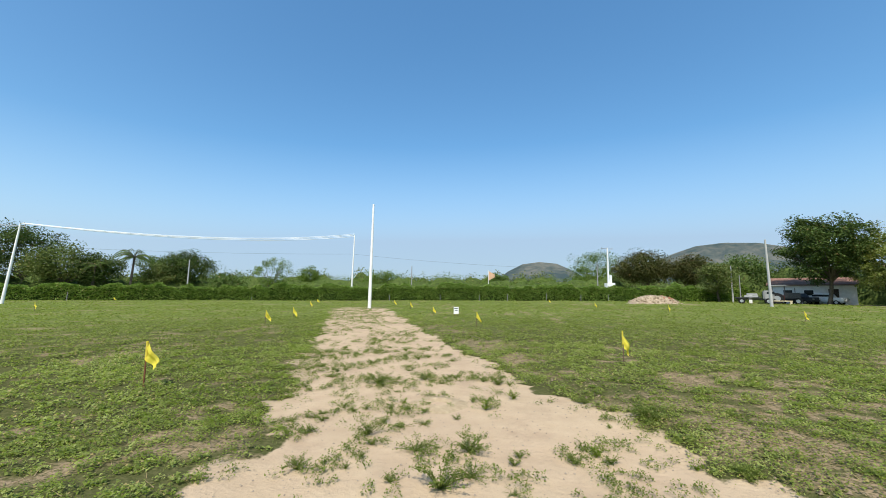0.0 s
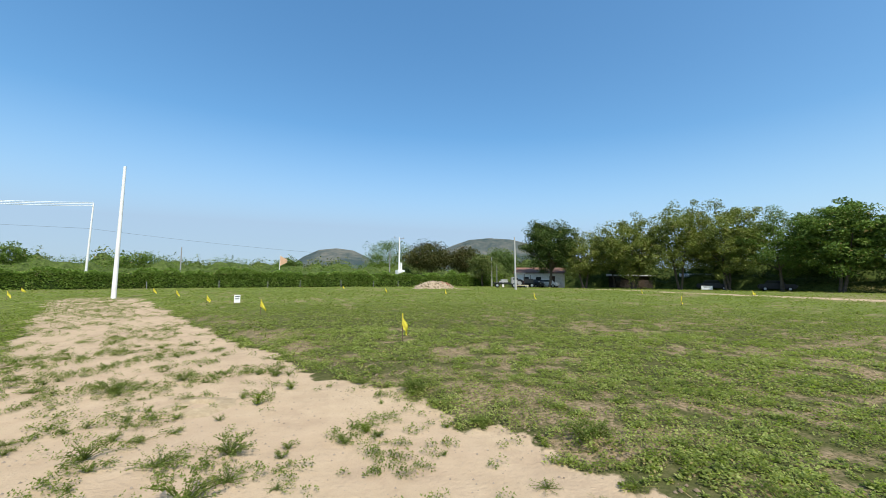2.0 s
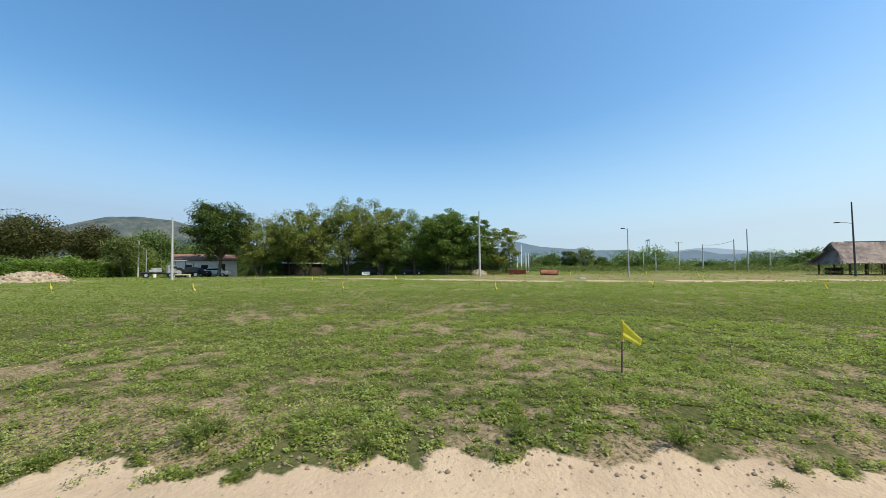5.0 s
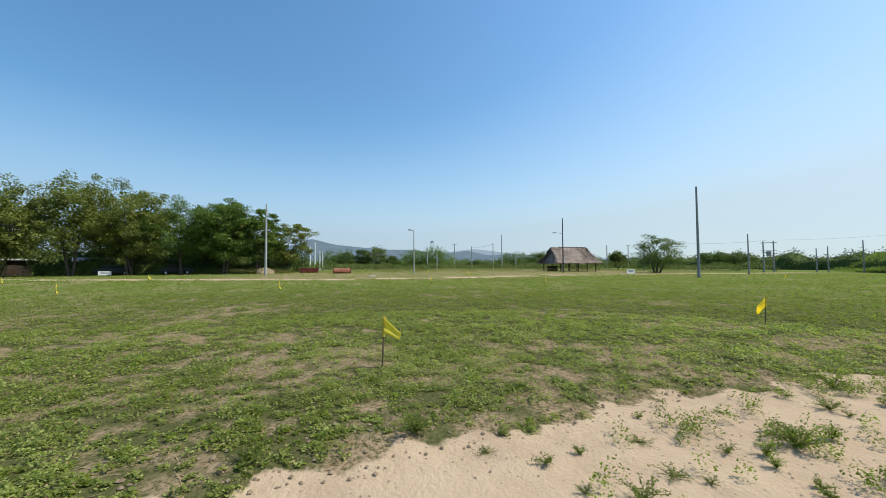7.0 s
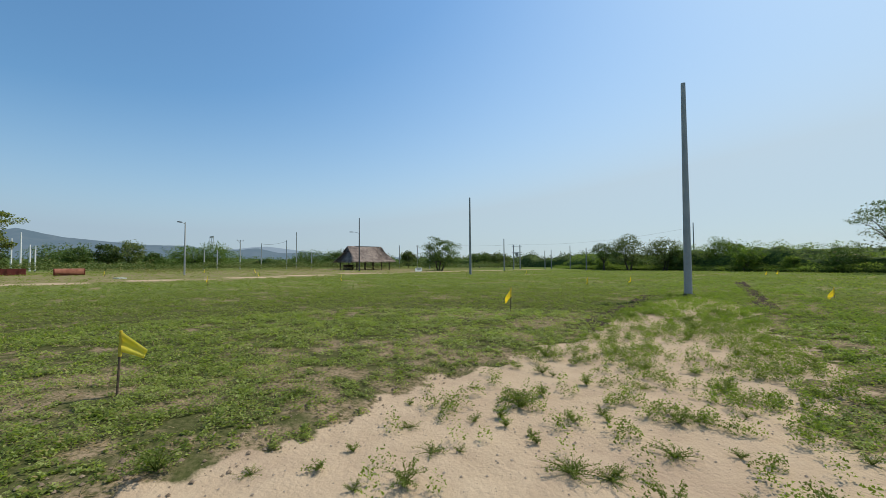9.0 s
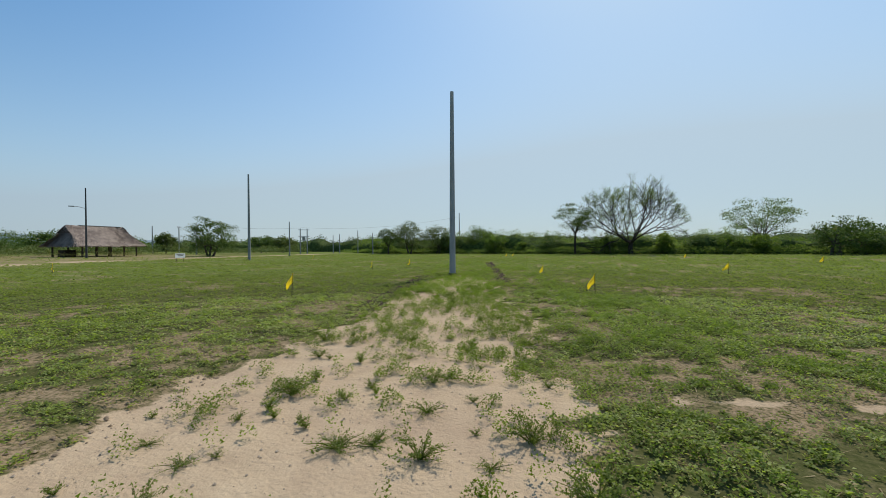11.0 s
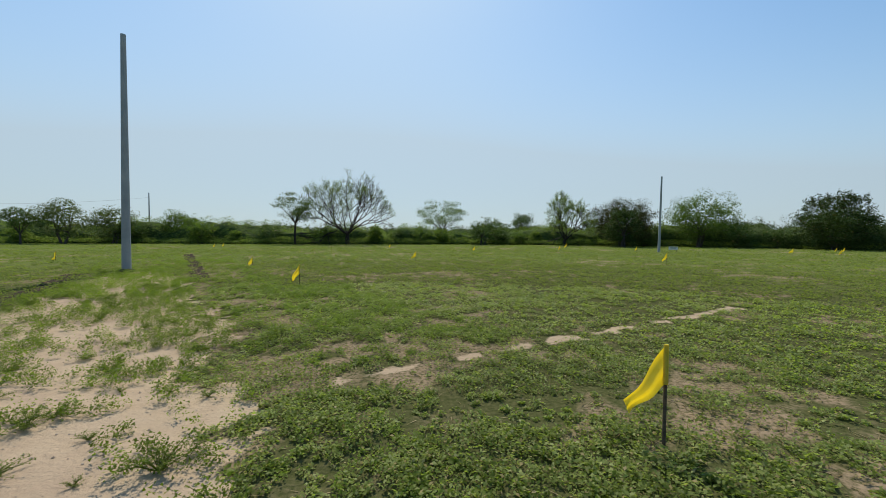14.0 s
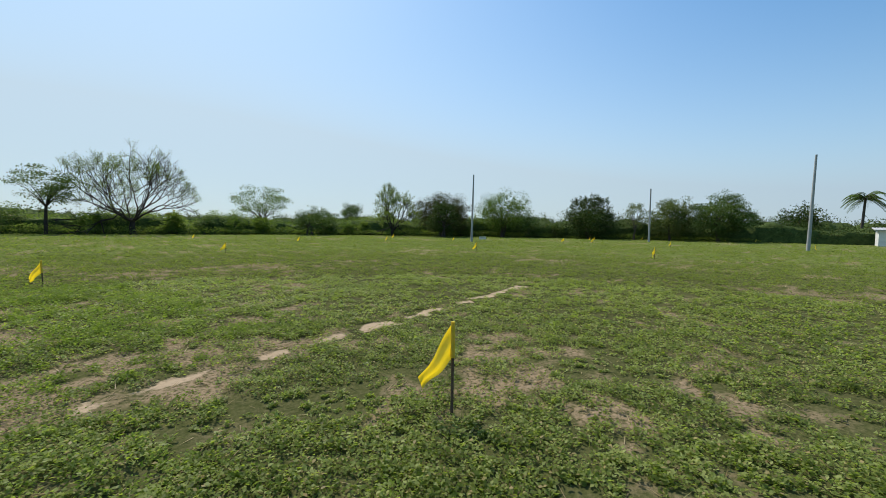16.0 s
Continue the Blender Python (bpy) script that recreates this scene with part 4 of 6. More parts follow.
tree(134, 56.0, 47.5, 9.5, 9.5, LEAF_DARK, "dark tree behind the yard roofs", clusters=75, per=55, leaf=0.40)
tree(135, 66.0, 36.0, 10.2, 10.0, LEAF_DARK, "dark tree behind the tree row", clusters=75, per=55, leaf=0.40)
tree(136, 71.5, 24.0, 9.5, 10.0, LEAF_DARK, "dark tree deep behind the tree row", clusters=75, per=55, leaf=0.40)

# ---- far trees on the plain ----
for k, (tx, ty, th, tw, tm) in enumerate(((130.6, 9.9, 6.2, 7.2, LEAF_MID), (121, 4.1, 6.4, 5.6, LEAF_DARK), (121.1, 0, 6.9, 7.4, LEAF_OLIVE), (116.1, -4.9, 4.0, 4.6, LEAF_MID), (125.7, -12.6, 6.6, 11, LEAF_LIGHT), (125, -18.8, 6.7, 12, LEAF_LIGHT), (149.9, 17.4, 6.8, 10, LEAF_MID), (143.6, -50.9, 6.0, 13, LEAF_MID), (122.1, -51.4, 5.0, 9.3, LEAF_MID), (94.3, -61.7, 4.8, 4.6, LEAF_OLIVE), (89.6, -84.1, 5.0, 7.5, LEAF_MID), (85.9, -88.5, 4.7, 7.5, LEAF_OLIVE))):
    tree(140 + k, tx, ty, th, tw, tm, "distant round field tree on the plain", leaf=0.48, clusters=45, per=34, low=0.12)
tree(160, 65.3, -50.9, 7.0, 9.2, LEAF_MID, "bushy green tree reaching the ground beside the thatched hut", clusters=110, per=60, leaf=0.22, low=-0.05, forks=3, spread=0.06, flat=0.4)

# ---- trees along the rear edge ----
tree(170, 41.9, -71.8, 5.5, 4.0, LEAF_MID, "small tree at the rear bushes", clusters=40, per=40, leaf=0.22, low=0.3, trunk_r=0.14)
tree(171, 37.3, -72.5, 6.7, 6.2, LEAF_OLIVE, "rounded tree at the rear bushes", clusters=60, per=50, leaf=0.25, low=0.05, forks=2)
tree(172, 32.0, -74.4, 5.8, 6.6, LEAF_OLIVE, "spreading shrub at the rear bushes", clusters=55, per=50, leaf=0.25, low=0.05, forks=2)
tree(173, 24.5, -78.7, 5.6, 7.0, LEAF_LIGHT, "bright green shrub at the rear edge", clusters=60, per=50, leaf=0.26, low=0.05, forks=2)
tree(174, 5.8, -69.5, 8.4, 7.2, LEAF_MID, "small dark tree with a flat layered crown", fill=0, clusters=42, per=55, leaf=0.28, low=0.42, flat=0.35, trunk_r=0.2, fork=0.4, spread=0.09, bark=BARK_DARK)
put_tree(bare_data(np.random.default_rng(3), 12.3, 14.6, LEAF_SCRUB, 0.66, 7, 8, 0.15, 0.38, 0.16, 0.62, 10), -2.4, -70.0, "wide half-bare tree with thick dark limbs", "bare_tree")
tree(175, -21.5, -80.0, 8.9, 10.5, LEAF_LIGHT, "light green flat-topped tree with gaps", fill=0, clusters=40, per=70, leaf=0.30, low=0.33, flat=0.45, forks=2, spread=0.075, limbs=18)
tree(176, -25.3, -66.5, 5.2, 5.2, LEAF_MID, "upright dark shrub with thin twigs", clusters=40, per=42, leaf=0.26, low=0.05, forks=3)
tree(177, -50.5, -99.9, 7.9, 6.6, LEAF_MID, "distant tree behind the bushes", clusters=45, per=40, leaf=0.4)
put_tree(bare_data(np.random.default_rng(6), 9.5, 11.5, LEAF_SCRUB, 0.95, 6, 6, 0.22, 0.32, 0.12, 0.7, 14), -39.5, -63.2, "rounded thin-leaved grey tree at the rear edge", "bare_tree")
tree(178, -46.5, -57.5, 8.2, 10.5, LEAF_RUST, "dark dense brownish tree at the rear edge", clusters=142, per=84, leaf=0.24, low=0.03, forks=3, spread=0.06)
tree(179, -42.5, -52.5, 6.6, 6.0, LEAF_DARK, "dark low bush beside the brownish tree", clusters=75, per=52, leaf=0.25, low=0.0, forks=2, spread=0.06)
tree(180, -56.0, -51.0, 8.8, 10.5, LEAF_LIGHT, "broad light green tree at the field's edge", clusters=127, per=54, leaf=0.25, low=0.06, forks=3, spread=0.06)
tree(181, -64.8, -38.6, 6.2, 10.5, LEAF_DARK, "dark spreading bush at the field's edge", clusters=135, per=54, leaf=0.27, low=0.0, forks=3)
put_tree(bare_data(np.random.default_rng(9), 8.1, 8.5, LEAF_DARK, 0.8, 5, 6, 0.26, 0.22, 0.2, 0.8, 20), -66.0, -38.9, "thin-leaved tree rising out of the dark bush", "bare_tree")
tree(182, -68.6, -32.2, 6.6, 5.5, LEAF_OLIVE, "pale thin tree behind the grey pole", fill=0, clusters=32, per=40, leaf=0.28, low=0.2)
tree(183, -70.8, -27.4, 7.4, 7.6, LEAF_OLIVE, "olive tree in shade at the field's edge", clusters=112, per=52, leaf=0.27, low=0.04, forks=2, spread=0.06)
tree(184, -73.0, -21.0, 8.0, 9.2, LEAF_MID, "large dark green tree at the field's edge", clusters=135, per=57, leaf=0.28, low=0.04, forks=2, spread=0.06)
tree(185, -88.8, -13.4, 6.2, 8.0, LEAF_DARK, "distant dark tree near the white wall", clusters=55, per=45, leaf=0.38, low=0.05)
tree(186, -87, -20.5, 5.6, 6.0, LEAF_DARK, "distant dark round tree", clusters=45, per=45, leaf=0.38, low=0.05)


SHRUBS = [tree_data(np.random.default_rng(230 + k), hh, ww, 0.26, mm, clusters=34, per=34, low=0.0, forks=3, trunk_r=0.06) for k, (hh, ww, mm) in enumerate(((3.6, 4.4, LEAF_LIGHT), (3.0, 3.6, LEAF_SCRUB), (4.2, 4.6, LEAF_MID)))]
for k, (bx, by) in enumerate(((50, -80), (44.5, -76), (30, -75), (20, -73), (15, -72.5), (10, -72), (1.5, -71.5), (-7, -71), (-11, -71.5), (-15, -71), (-19, -70), (-29, -69), (-33, -68), (-36, -67.5), (-51, -57), (-60, -48), (-63, -44.5), (-76, -28))):
    put_tree(SHRUBS[k % 3 if k < 14 else 2], bx, by, "leafy green shrub at the field's rear edge", "shrub", (k * 77) % 360, 0.75 + 0.12 * (k * 5 % 4), "shrubs along the rear edge", "shrub")


# ---- poles ----
def concrete_pole(x, y, h, r=0.15, lean=(0.0, 0.0), mat=CONCRETE, label="plain tapered grey concrete utility pole", sides=14):
    ob = empty_at("utility_pole", x, y)
    bm = bmesh.new()
    rod(bm, (0, 0, -0.3), (lean[0], lean[1], h), r, r * 0.55, sides)
    part("shaft", bm, mat, ob)
    return tagged(ob, label, "utility pole", "utility poles")


def crossarm(ob, z, length, turn, mat=GALVANISED, count=3):
    c, s = math.cos(turn), math.sin(turn)
    bm = bmesh.new()
    box(bm, (0.1 * -s, 0.1 * c, z), (length, 0.09, 0.09), turn)
    part("crossarm", bm, mat, ob)
    bm = bmesh.new()
    rod(bm, (0.12 * -s, 0.12 * c, z - 0.75), (length * 0.3 * c, length * 0.3 * s, z - 0.05), 0.025, None, 6)
    part("brace", bm, mat, ob)
    for k in range(count):
        u = (k / (count - 1) - 0.5) * length * 0.92
        bm = bmesh.new()
        rod(bm, (u * c - 0.1 * s, u * s + 0.1 * c, z + 0.04), (u * c - 0.1 * s, u * s + 0.1 * c, z + 0.26), 0.055, 0.035, 8)
        part("insulator", bm, CONCRETE_OLD, ob)


def street_arm(ob, z, reach, turn, mat=GALVANISED):
    c, s = math.cos(turn), math.sin(turn)
    bm = bmesh.new()
    rod(bm, (0, 0, z), (reach * 0.6 * c, reach * 0.6 * s, z + reach * 0.18), 0.035, None, 8)
    rod(bm, (reach * 0.6 * c, reach * 0.6 * s, z + reach * 0.18), (reach * c, reach * s, z + reach * 0.2), 0.035, None, 8)
    arm = part("lamp_arm", bm, mat, ob)
    bm = bmesh.new()
    box(bm, ((reach + 0.2) * c, (reach + 0.2) * s, z + reach * 0.2), (0.62, 0.24, 0.12), turn, 0.03)
    part("lamp_head", bm, DARK_STEEL, arm, "dark street lamp head")


concrete_pole(-9.35, 35.4, 10.2, 0.17, (0.12, 0.0), WHITE_PAINT, "tall pale concrete pole standing in the sandy track")
p5 = concrete_pole(8.8, -22.0, 9.6, 0.168, (-0.06, 0.05), CONCRETE, "tall grey concrete pole at the end of the sandy track", 20)
bm = bmesh.new()
bmesh.ops.create_icosphere(bm, subdivisions=2, radius=0.34, matrix=Matrix.Diagonal((1, 1, 0.45, 1)))
part("footing", bm, BARK_DARK, p5, "heaped dark earth round the foot")
concrete_pole(41.2, -37.7, 10.4, 0.17, (0.0, 0.0), CONCRETE_OLD, "tall grey concrete pole alone in the field")
concrete_pole(-32.5, -35.8, 7.9, 0.14, (-0.1, 0.05), CONCRETE, "plain grey concrete pole in the green field")
concrete_pole(-58.3, -25.8, 7.6, 0.15, (0.05, 0), CONCRETE, "plain grey concrete pole before dark trees")
concrete_pole(-47.6, -7.9, 8.6, 0.15, (0.0, 0.15), CONCRETE, "leaning grey concrete pole at the field's edge")
concrete_pole(30.9, 40.9, 6.9, 0.15, (-0.1, 0.05), CONCRETE, "plain grey concrete pole near the parked truck")
p4 = concrete_pole(54.6, 12.6, 9.2, 0.17, (0, 0), CONCRETE, "tall concrete pole with short brackets beside trees")
for z in (8.3, 8.7, 9.0):
    bm = bmesh.new()
    rod(bm, (-0.05, 0.0, z), (0.22, 0.12, z), 0.05, None, 8)
    part("bracket", bm, DARK_STEEL, p4)
p2 = concrete_pole(-22.1, 69.6, 12.2, 0.17, (0.3, 0), WHITE_PAINT, "pale concrete pole with wires behind the hedge")
poleL = concrete_pole(-48.6, 35.6, 8.5, 0.15, (0.75, 0.2), WHITE_PAINT, "pale leaning concrete pole with a crossarm")
crossarm(poleL, 8.3, 2.2, 0.6)
concrete_pole(-10.8, 69.6, 6.2, 0.13, (0, 0), CONCRETE_OLD, "grey pole behind the hedge")
concrete_pole(-48.2, 61.5, 6.8, 0.14, (0.1, 0), CONCRETE, "short pale pole behind the hedge")
transf = concrete_pole(23.3, 66.5, 8.95, 0.18, (0, 0), WHITE_PAINT, "white pole with crossarm and transformer behind the hedge")
crossarm(transf, 8.8, 2.3, 0.35)
bm = bmesh.new()
box(bm, (0.1, -0.35, 2.35), (1.5, 0.9, 1.2), 0.3, 0.05)
part("cabinet", bm, WHITE_PAINT, transf, "white metal cabinet")
bm = bmesh.new()
rod(bm, (0.3, -0.2, 2.9), (0.3, -0.2, 4.3), 0.22, None, 12)
part("transformer", bm, WHITE_PAINT, transf)
for z in (5.6, 6.5):
    bm = bmesh.new()
    rod(bm, (-1.1, 0, z), (0.2, 0, z), 0.04, None, 6)
    part("bracket", bm, GALVANISED, transf)
concrete_pole(22.1, 68.4, 6.6, 0.13, (0, 0), CONCRETE_OLD, "shorter grey pole beside the transformer pole")
concrete_pole(40.2, 61.9, 5.6, 0.13, (0, 0), CONCRETE, "grey pole at the hedge's end")
concrete_pole(40.9, 61.2, 4.2, 0.09, (0, 0), CONCRETE_OLD, "thin grey post at the hedge's end")
for px, py, ph in ((119.3, 20.7, 8.3), (119.5, 18.9, 6.9), (119.7, 17.6, 8.2), (121.9, 16.6, 5.7), (122.0, 15.8, 5.5)):
    concrete_pole(px, py, ph, 0.19, (0, 0), WHITE_PAINT, "pale concrete pole in a distant row")
lamp = concrete_pole(58.4, -6.7, 6.4, 0.10, (0, 0), CONCRETE, "grey street lamp pole beyond the dirt road")
street_arm(lamp, 6.2, 0.7, 2.4)
hutp = concrete_pole(68.8, -34.6, 9.9, 0.13, (0, 0), DARK_STEEL, "dark street lamp pole before the thatched hut")
street_arm(hutp, 7.0, 1.3, 1.04)
for px, py, ph, arm in ((110.9, -14.3, 4.8, 0), (110.6, -17.0, 4.8, 0), (109.9, -21.9, 7.2, 1.8), (108.9, -26.6, 6.5, 0), (107.5, -32.4, 7.4, 0), (106.8, -34.7, 9.6, 0), (105.6, -38.3, 4.4, 0), (95.7, -59.5, 6.3, 0), (93.0, -63.7, 6.3, 1.4), (82.9, -60.7, 6.8, 0)):
    ob = concrete_pole(px, py, ph, 0.17, (0, 0), CONCRETE, "distant grey concrete pole on the plain")
    if arm:
        crossarm(ob, ph - 0.15, arm, 2.0)
for px, py, ph in ((53.3, -56.9, 6.1), (55.4, -80.9, 5.4), (61.8, -82.4, 4.7), (62.8, -81.2, 4.4), (44.4, -70.1, 4.3), (29.3, -79.5, 8.4)):
    concrete_pole(px, py, ph, 0.13, (0, 0), CONCRETE_OLD, "thin grey pole along the rear bushes")


def h_structure(x, y):
    ob = empty_at("pole_structure", x, y, turn=50)
    for u in (-0.75, 0.75):
        bm = bmesh.new()
        rod(bm, (u, 0, -0.2), (u, 0, 5.8), 0.14, 0.1, 10)
        part("shaft", bm, CONCRETE_OLD, ob)
    for z in (4.0, 5.5):
        bm = bmesh.new()
        box(bm, (0, 0.12, z), (2.4, 0.12, 0.12))
        part("crossarm", bm, GALVANISED, ob)
    bm = bmesh.new()
    rod(bm, (0, 0.2, 3.0), (0, 0.2, 3.9), 0.35, None, 12)
    part("transformer", bm, CONCRETE_OLD, ob)
    tagged(ob, "twin grey poles with crossarms and a transformer", "utility pole")


h_structure(64.9, -73.4)


def lattice_tower():
    ob = empty_at("transmission_tower", 596.8, -73.9, 0.4, 10)
    bm = bmesh.new()
    for sx in (-1, 1):
        for sy in (-1, 1):
            rod(bm, (sx * 3.5, sy * 3.5, 0), (sx * 1.4, sy * 1.4, 26), 0.35, 0.3, 4)
            rod(bm, (sx * 1.4, sy * 1.4, 26), (sx * 5.0, sy * 0.8, 39), 0.3, 0.25, 4)
    for z in range(0, 26, 5):
        w0, w1 = 3.5 - 2.1 * z / 26, 3.5 - 2.1 * (z + 5) / 26
        for sx in (-1, 1):
            rod(bm, (sx * w0, -w0, z), (-sx * w1, -w1, z + 5), 0.2, None, 4)
    part("mast", bm, GALVANISED, ob)
    bm = bmesh.new()
    rod(bm, (-7.5, 0, 39), (7.5, 0, 39), 0.35, None, 4)
    for k in range(-6, 6, 2):
        rod(bm, (k, 0, 39), (k + 1, 0, 37.4), 0.2, None, 4)
        rod(bm, (k + 1, 0, 37.4), (k + 2, 0, 39), 0.2, None, 4)
    rod(bm, (-5, 0, 37.4), (5, 0, 37.4), 0.25, None, 4)
    part("top_beam", bm, GALVANISED, ob)
    tagged(ob, "distant steel lattice transmission tower with a wide top", "pylon")


lattice_tower()


def wire(label, p, q, sag, r, mat, n=24):
    verts, faces = [], []
    pts = [Vector(p).lerp(Vector(q), k / n) - Vector((0, 0, sag * 4 * (k / n) * (1 - k / n))) for k in range(n + 1)]
    tube(verts, faces, pts, [r] * (n + 1), 5)
    tagged(new("power_line", mesh_list("power_line", verts, faces, mat)), label, "wire", "power lines")


for dx, dz in ((0.0, 0.0), (0.45, -0.12), (-0.5, 0.1)):
    wire("pale sagging power line between poles", (-47.8 + dx, 35.9 - dx, 8.6 + dz), (-21.8, 69.6, 12.2 + dz * 2.2), 1.2, 0.045, WIRE)
wire("thin dark power line behind the hedge", (-85, 52, 9.0), (-22, 69.6, 8.6), 0.6, 0.014, WIRE_DARK)
wire("thin dark power line behind the hedge", (-22, 69.6, 8.6), (23.3, 66.5, 5.6), 0.5, 0.014, WIRE_DARK)
wire("thin dark power line across the plain", (107.5, -32.4, 7.6), (108.9, -26.6, 6.8), 0.4, 0.03, WIRE_DARK)
wire("thin dark power line above the rear bushes", (64.9, -73.4, 6.0), (29.3, -79.5, 7.6), 1.0, 0.010, WIRE_DARK)
wire("thin dark power line above the rear bushes", (82.9, -60.7, 6.8), (64.9, -73.4, 6.0), 0.6, 0.014, WIRE_DARK)


# ---- marker flags ----
def flag_mesh(rng, size=1.0, fly=0.30, hang_down=0.18):
    """A limp pennant that hangs off a stake: cloth sleeve at x=0, folds falling to one side."""
    cols, rows = 9, 8
    verts, faces = [], []
    ph = rng.random() * 6
    for i in range(cols):
        u = i / (cols - 1)
        for j in range(rows):
            v = j / (rows - 1)
            top = -u * (0.20 + hang_down)
            bottom = -0.27 - u * (0.06 + hang_down * 0.8)
            z = (top + (bottom - top) * v) * size
            x = fly * size * u * (1 - 0.12 * v)
            y = 0.035 * size * math.sin(u * 7 + ph + v * 2.0) * (0.3 + u) + 0.015 * math.sin(v * 9 + ph)
            verts.append((x, y, z))
    for i in range(cols - 1):
        for j in range(rows - 1):
            a = i * rows + j
            faces.append((a, a + 1, a + rows + 1, a + rows))
    me = mesh_list("cloth", verts, faces, FLAG_YELLOW)
    return me


FLAGS = [flag_mesh(np.random.default_rng(60 + k), 1.05 + 0.1 * (k % 3), 0.18 + 0.025 * (k % 5), 0.10 + 0.035 * (k % 4)) for k in range(7)]
BLOWN = flag_mesh(np.random.default_rng(69), 0.85, 0.28, 0.08)


def marker_flag(x, y, h, k, wind, stake=STAKE_WOOD, cloth_mesh=None, label=""):
    ob = empty_at("marker_flag", x, y)
    bm = bmesh.new()
    lean = 0.02 * math.sin(k * 2.3)
    rod(bm, (0, 0, -0.1), (lean * 0.5, lean, h * 0.55), 0.013, 0.012, 7)
    rod(bm, (lean * 0.5, lean, h * 0.55), (lean, lean * 1.6, h), 0.012, 0.010, 7)
    part("stake", bm, stake, ob)
    bm = bmesh.new()
    rod(bm, (lean * 0.7, lean * 1.2, h - 0.28), (lean, lean * 1.6, h + 0.006), 0.019, 0.016, 10)
    part("sleeve", bm, FLAG_YELLOW, ob)
    c = hang("cloth", cloth_mesh or FLAGS[k % len(FLAGS)], ob)
    c.matrix_basis = pose(lean, lean * 1.6, h, 0, 0, wind)
    return tagged(ob, label or "small yellow cloth marker flag on a thin stake in grass", "marker flag", "yellow marker flags")


# (x, y, height)
FLAG_SPOTS = [(-4.5, 4.1, 0.72), (-8.8, 15.5, 0.66), (-10.1, 21.1, 0.62), (-15.0, 34.9, 0.64), (-19.3, 47.0, 0.62), (3.9, 7.0, 0.74), (0.8, 16.1, 0.67), (-2.0, 24.1, 0.62), (-5.3, 35.0, 0.66), (-9.0, 45.4, 0.60), (-31.0, 24.3, 0.62), (-47.0, 46.8, 0.62), (15.6, 29.8, 0.60), (12.4, 37.6, 0.56), (10.1, 48.9, 0.56), (18.5, 21.0, 0.62), (23.9, 13.8, 0.6), (25.8, 3.6, 0.6), (37.0, 16.7, 0.58), (32.4, 23.3, 0.55), (54.5, 0.4, 0.58), (7.3, -2.5, 0.72), (32.4, -6.2, 0.70), (32.8, -15.9, 0.68)]
FLAG_SPOTS += [(10.0, -11.8, 0.75), (15.7, -25.1, 0.60), (15.5, -30.1, 0.56), (34.0, -40.6, 0.56), (13.1, -52.8, 0.5), (12.8, -55.4, 0.55), (4.5, -24.5, 0.5), (1.68, -15.5, 0.64), (-4.3, -26.2, 0.62), (-24.6, -41.9, 0.52), (-30.5, -36.7, 0.58), (-6.5, -50.5, 0.52), (-14.0, -41.3, 0.5), (-30.8, -49.8, 0.6), (-18.3, -21.2, 0.62), (-36.6, -26.0, 0.7), (-21.4, -11.1, 0.66), (-40.6, -16.9, 0.6), (-53.0, -31.9, 0.56), (-54.2, -31.8, 0.56), (-71.1, -31.8, 0.6), (-1.44, -5.09, 0.74), (-45.4, -7.2, 0.6), (-45.5, -27.5, 0.52), (-76, -16.8, 0.6), (-74.9, -20.5, 0.6), (60, -9.0, 0.6), (60.8, -15, 0.6), (47, -12.5, 0.6)]
for k, (fx, fy, fh) in enumerate(FLAG_SPOTS):
    wind = 8 + 25 * math.sin(k * 1.7)
    rusty = k == 0
    if fy < -12 or k == 45:
        wind = -35 + 12 * math.sin(k * 1.7)
    if k == 21:
        wind = -80
    marker_flag(fx, fy, fh, k, wind, STAKE_RUSTY if rusty else STAKE_WOOD, BLOWN if k == 21 else None)


def orange_flag():
    ob = empty_at("tall_flag", 3.3, 72.1)
    bm = bmesh.new()
    rod(bm, (0, 0, 0), (0.05, 0, 5.4), 0.06, 0.045, 8)
    part("pole", bm, WHITE_PAINT, ob)
    verts, faces = [], []
    for i in range(9):
        u = i / 8
        for j in range(7):
            v = j / 6
            verts.append((u * 1.25, 0.15 * math.sin(u * 6 + v), 5.35 - v * 1.9 * (1 - u * 0.75) - u * 0.75))
    for i in range(8):
        for j in range(6):
            a = i * 7 + j
            faces.append((a, a + 1, a + 8, a + 7))
    hang("cloth", mesh_list("cloth", verts, faces, FLAG_ORANGE), ob, "faded orange cloth")
    tagged(ob, "tall faded orange flag on a white pole behind the hedge", "flag")


orange_flag()


# ---- small signs ----
def lot_sign(x, y, w, h, z, turn, label, bars=3):
    ob = empty_at("lot_sign", x, y, turn=turn)
    for u in (-w * 0.35, w * 0.35):
        bm = bmesh.new()
        box(bm, (u, 0.02, (z + h) * 0.5 - 0.05), (0.03, 0.03, z + h - 0.05 + 0.1))
        part("leg", bm, STAKE_WOOD, ob)
    bm = bmesh.new()
    box(bm, (0, -0.01, z + h / 2), (w, 0.02, h), 0, 0.004)
    board = part("board", bm, WHITE_PAINT, ob)
    for k in range(bars):
        bm = bmesh.new()
        box(bm, (0, -0.024, z + h * (0.78 - 0.28 * k)), (w * (0.75 - 0.2 * (k % 2)), 0.004, h * 0.11))
        part("print_bar", bm, INK, board)
    tagged(ob, label, "sign")


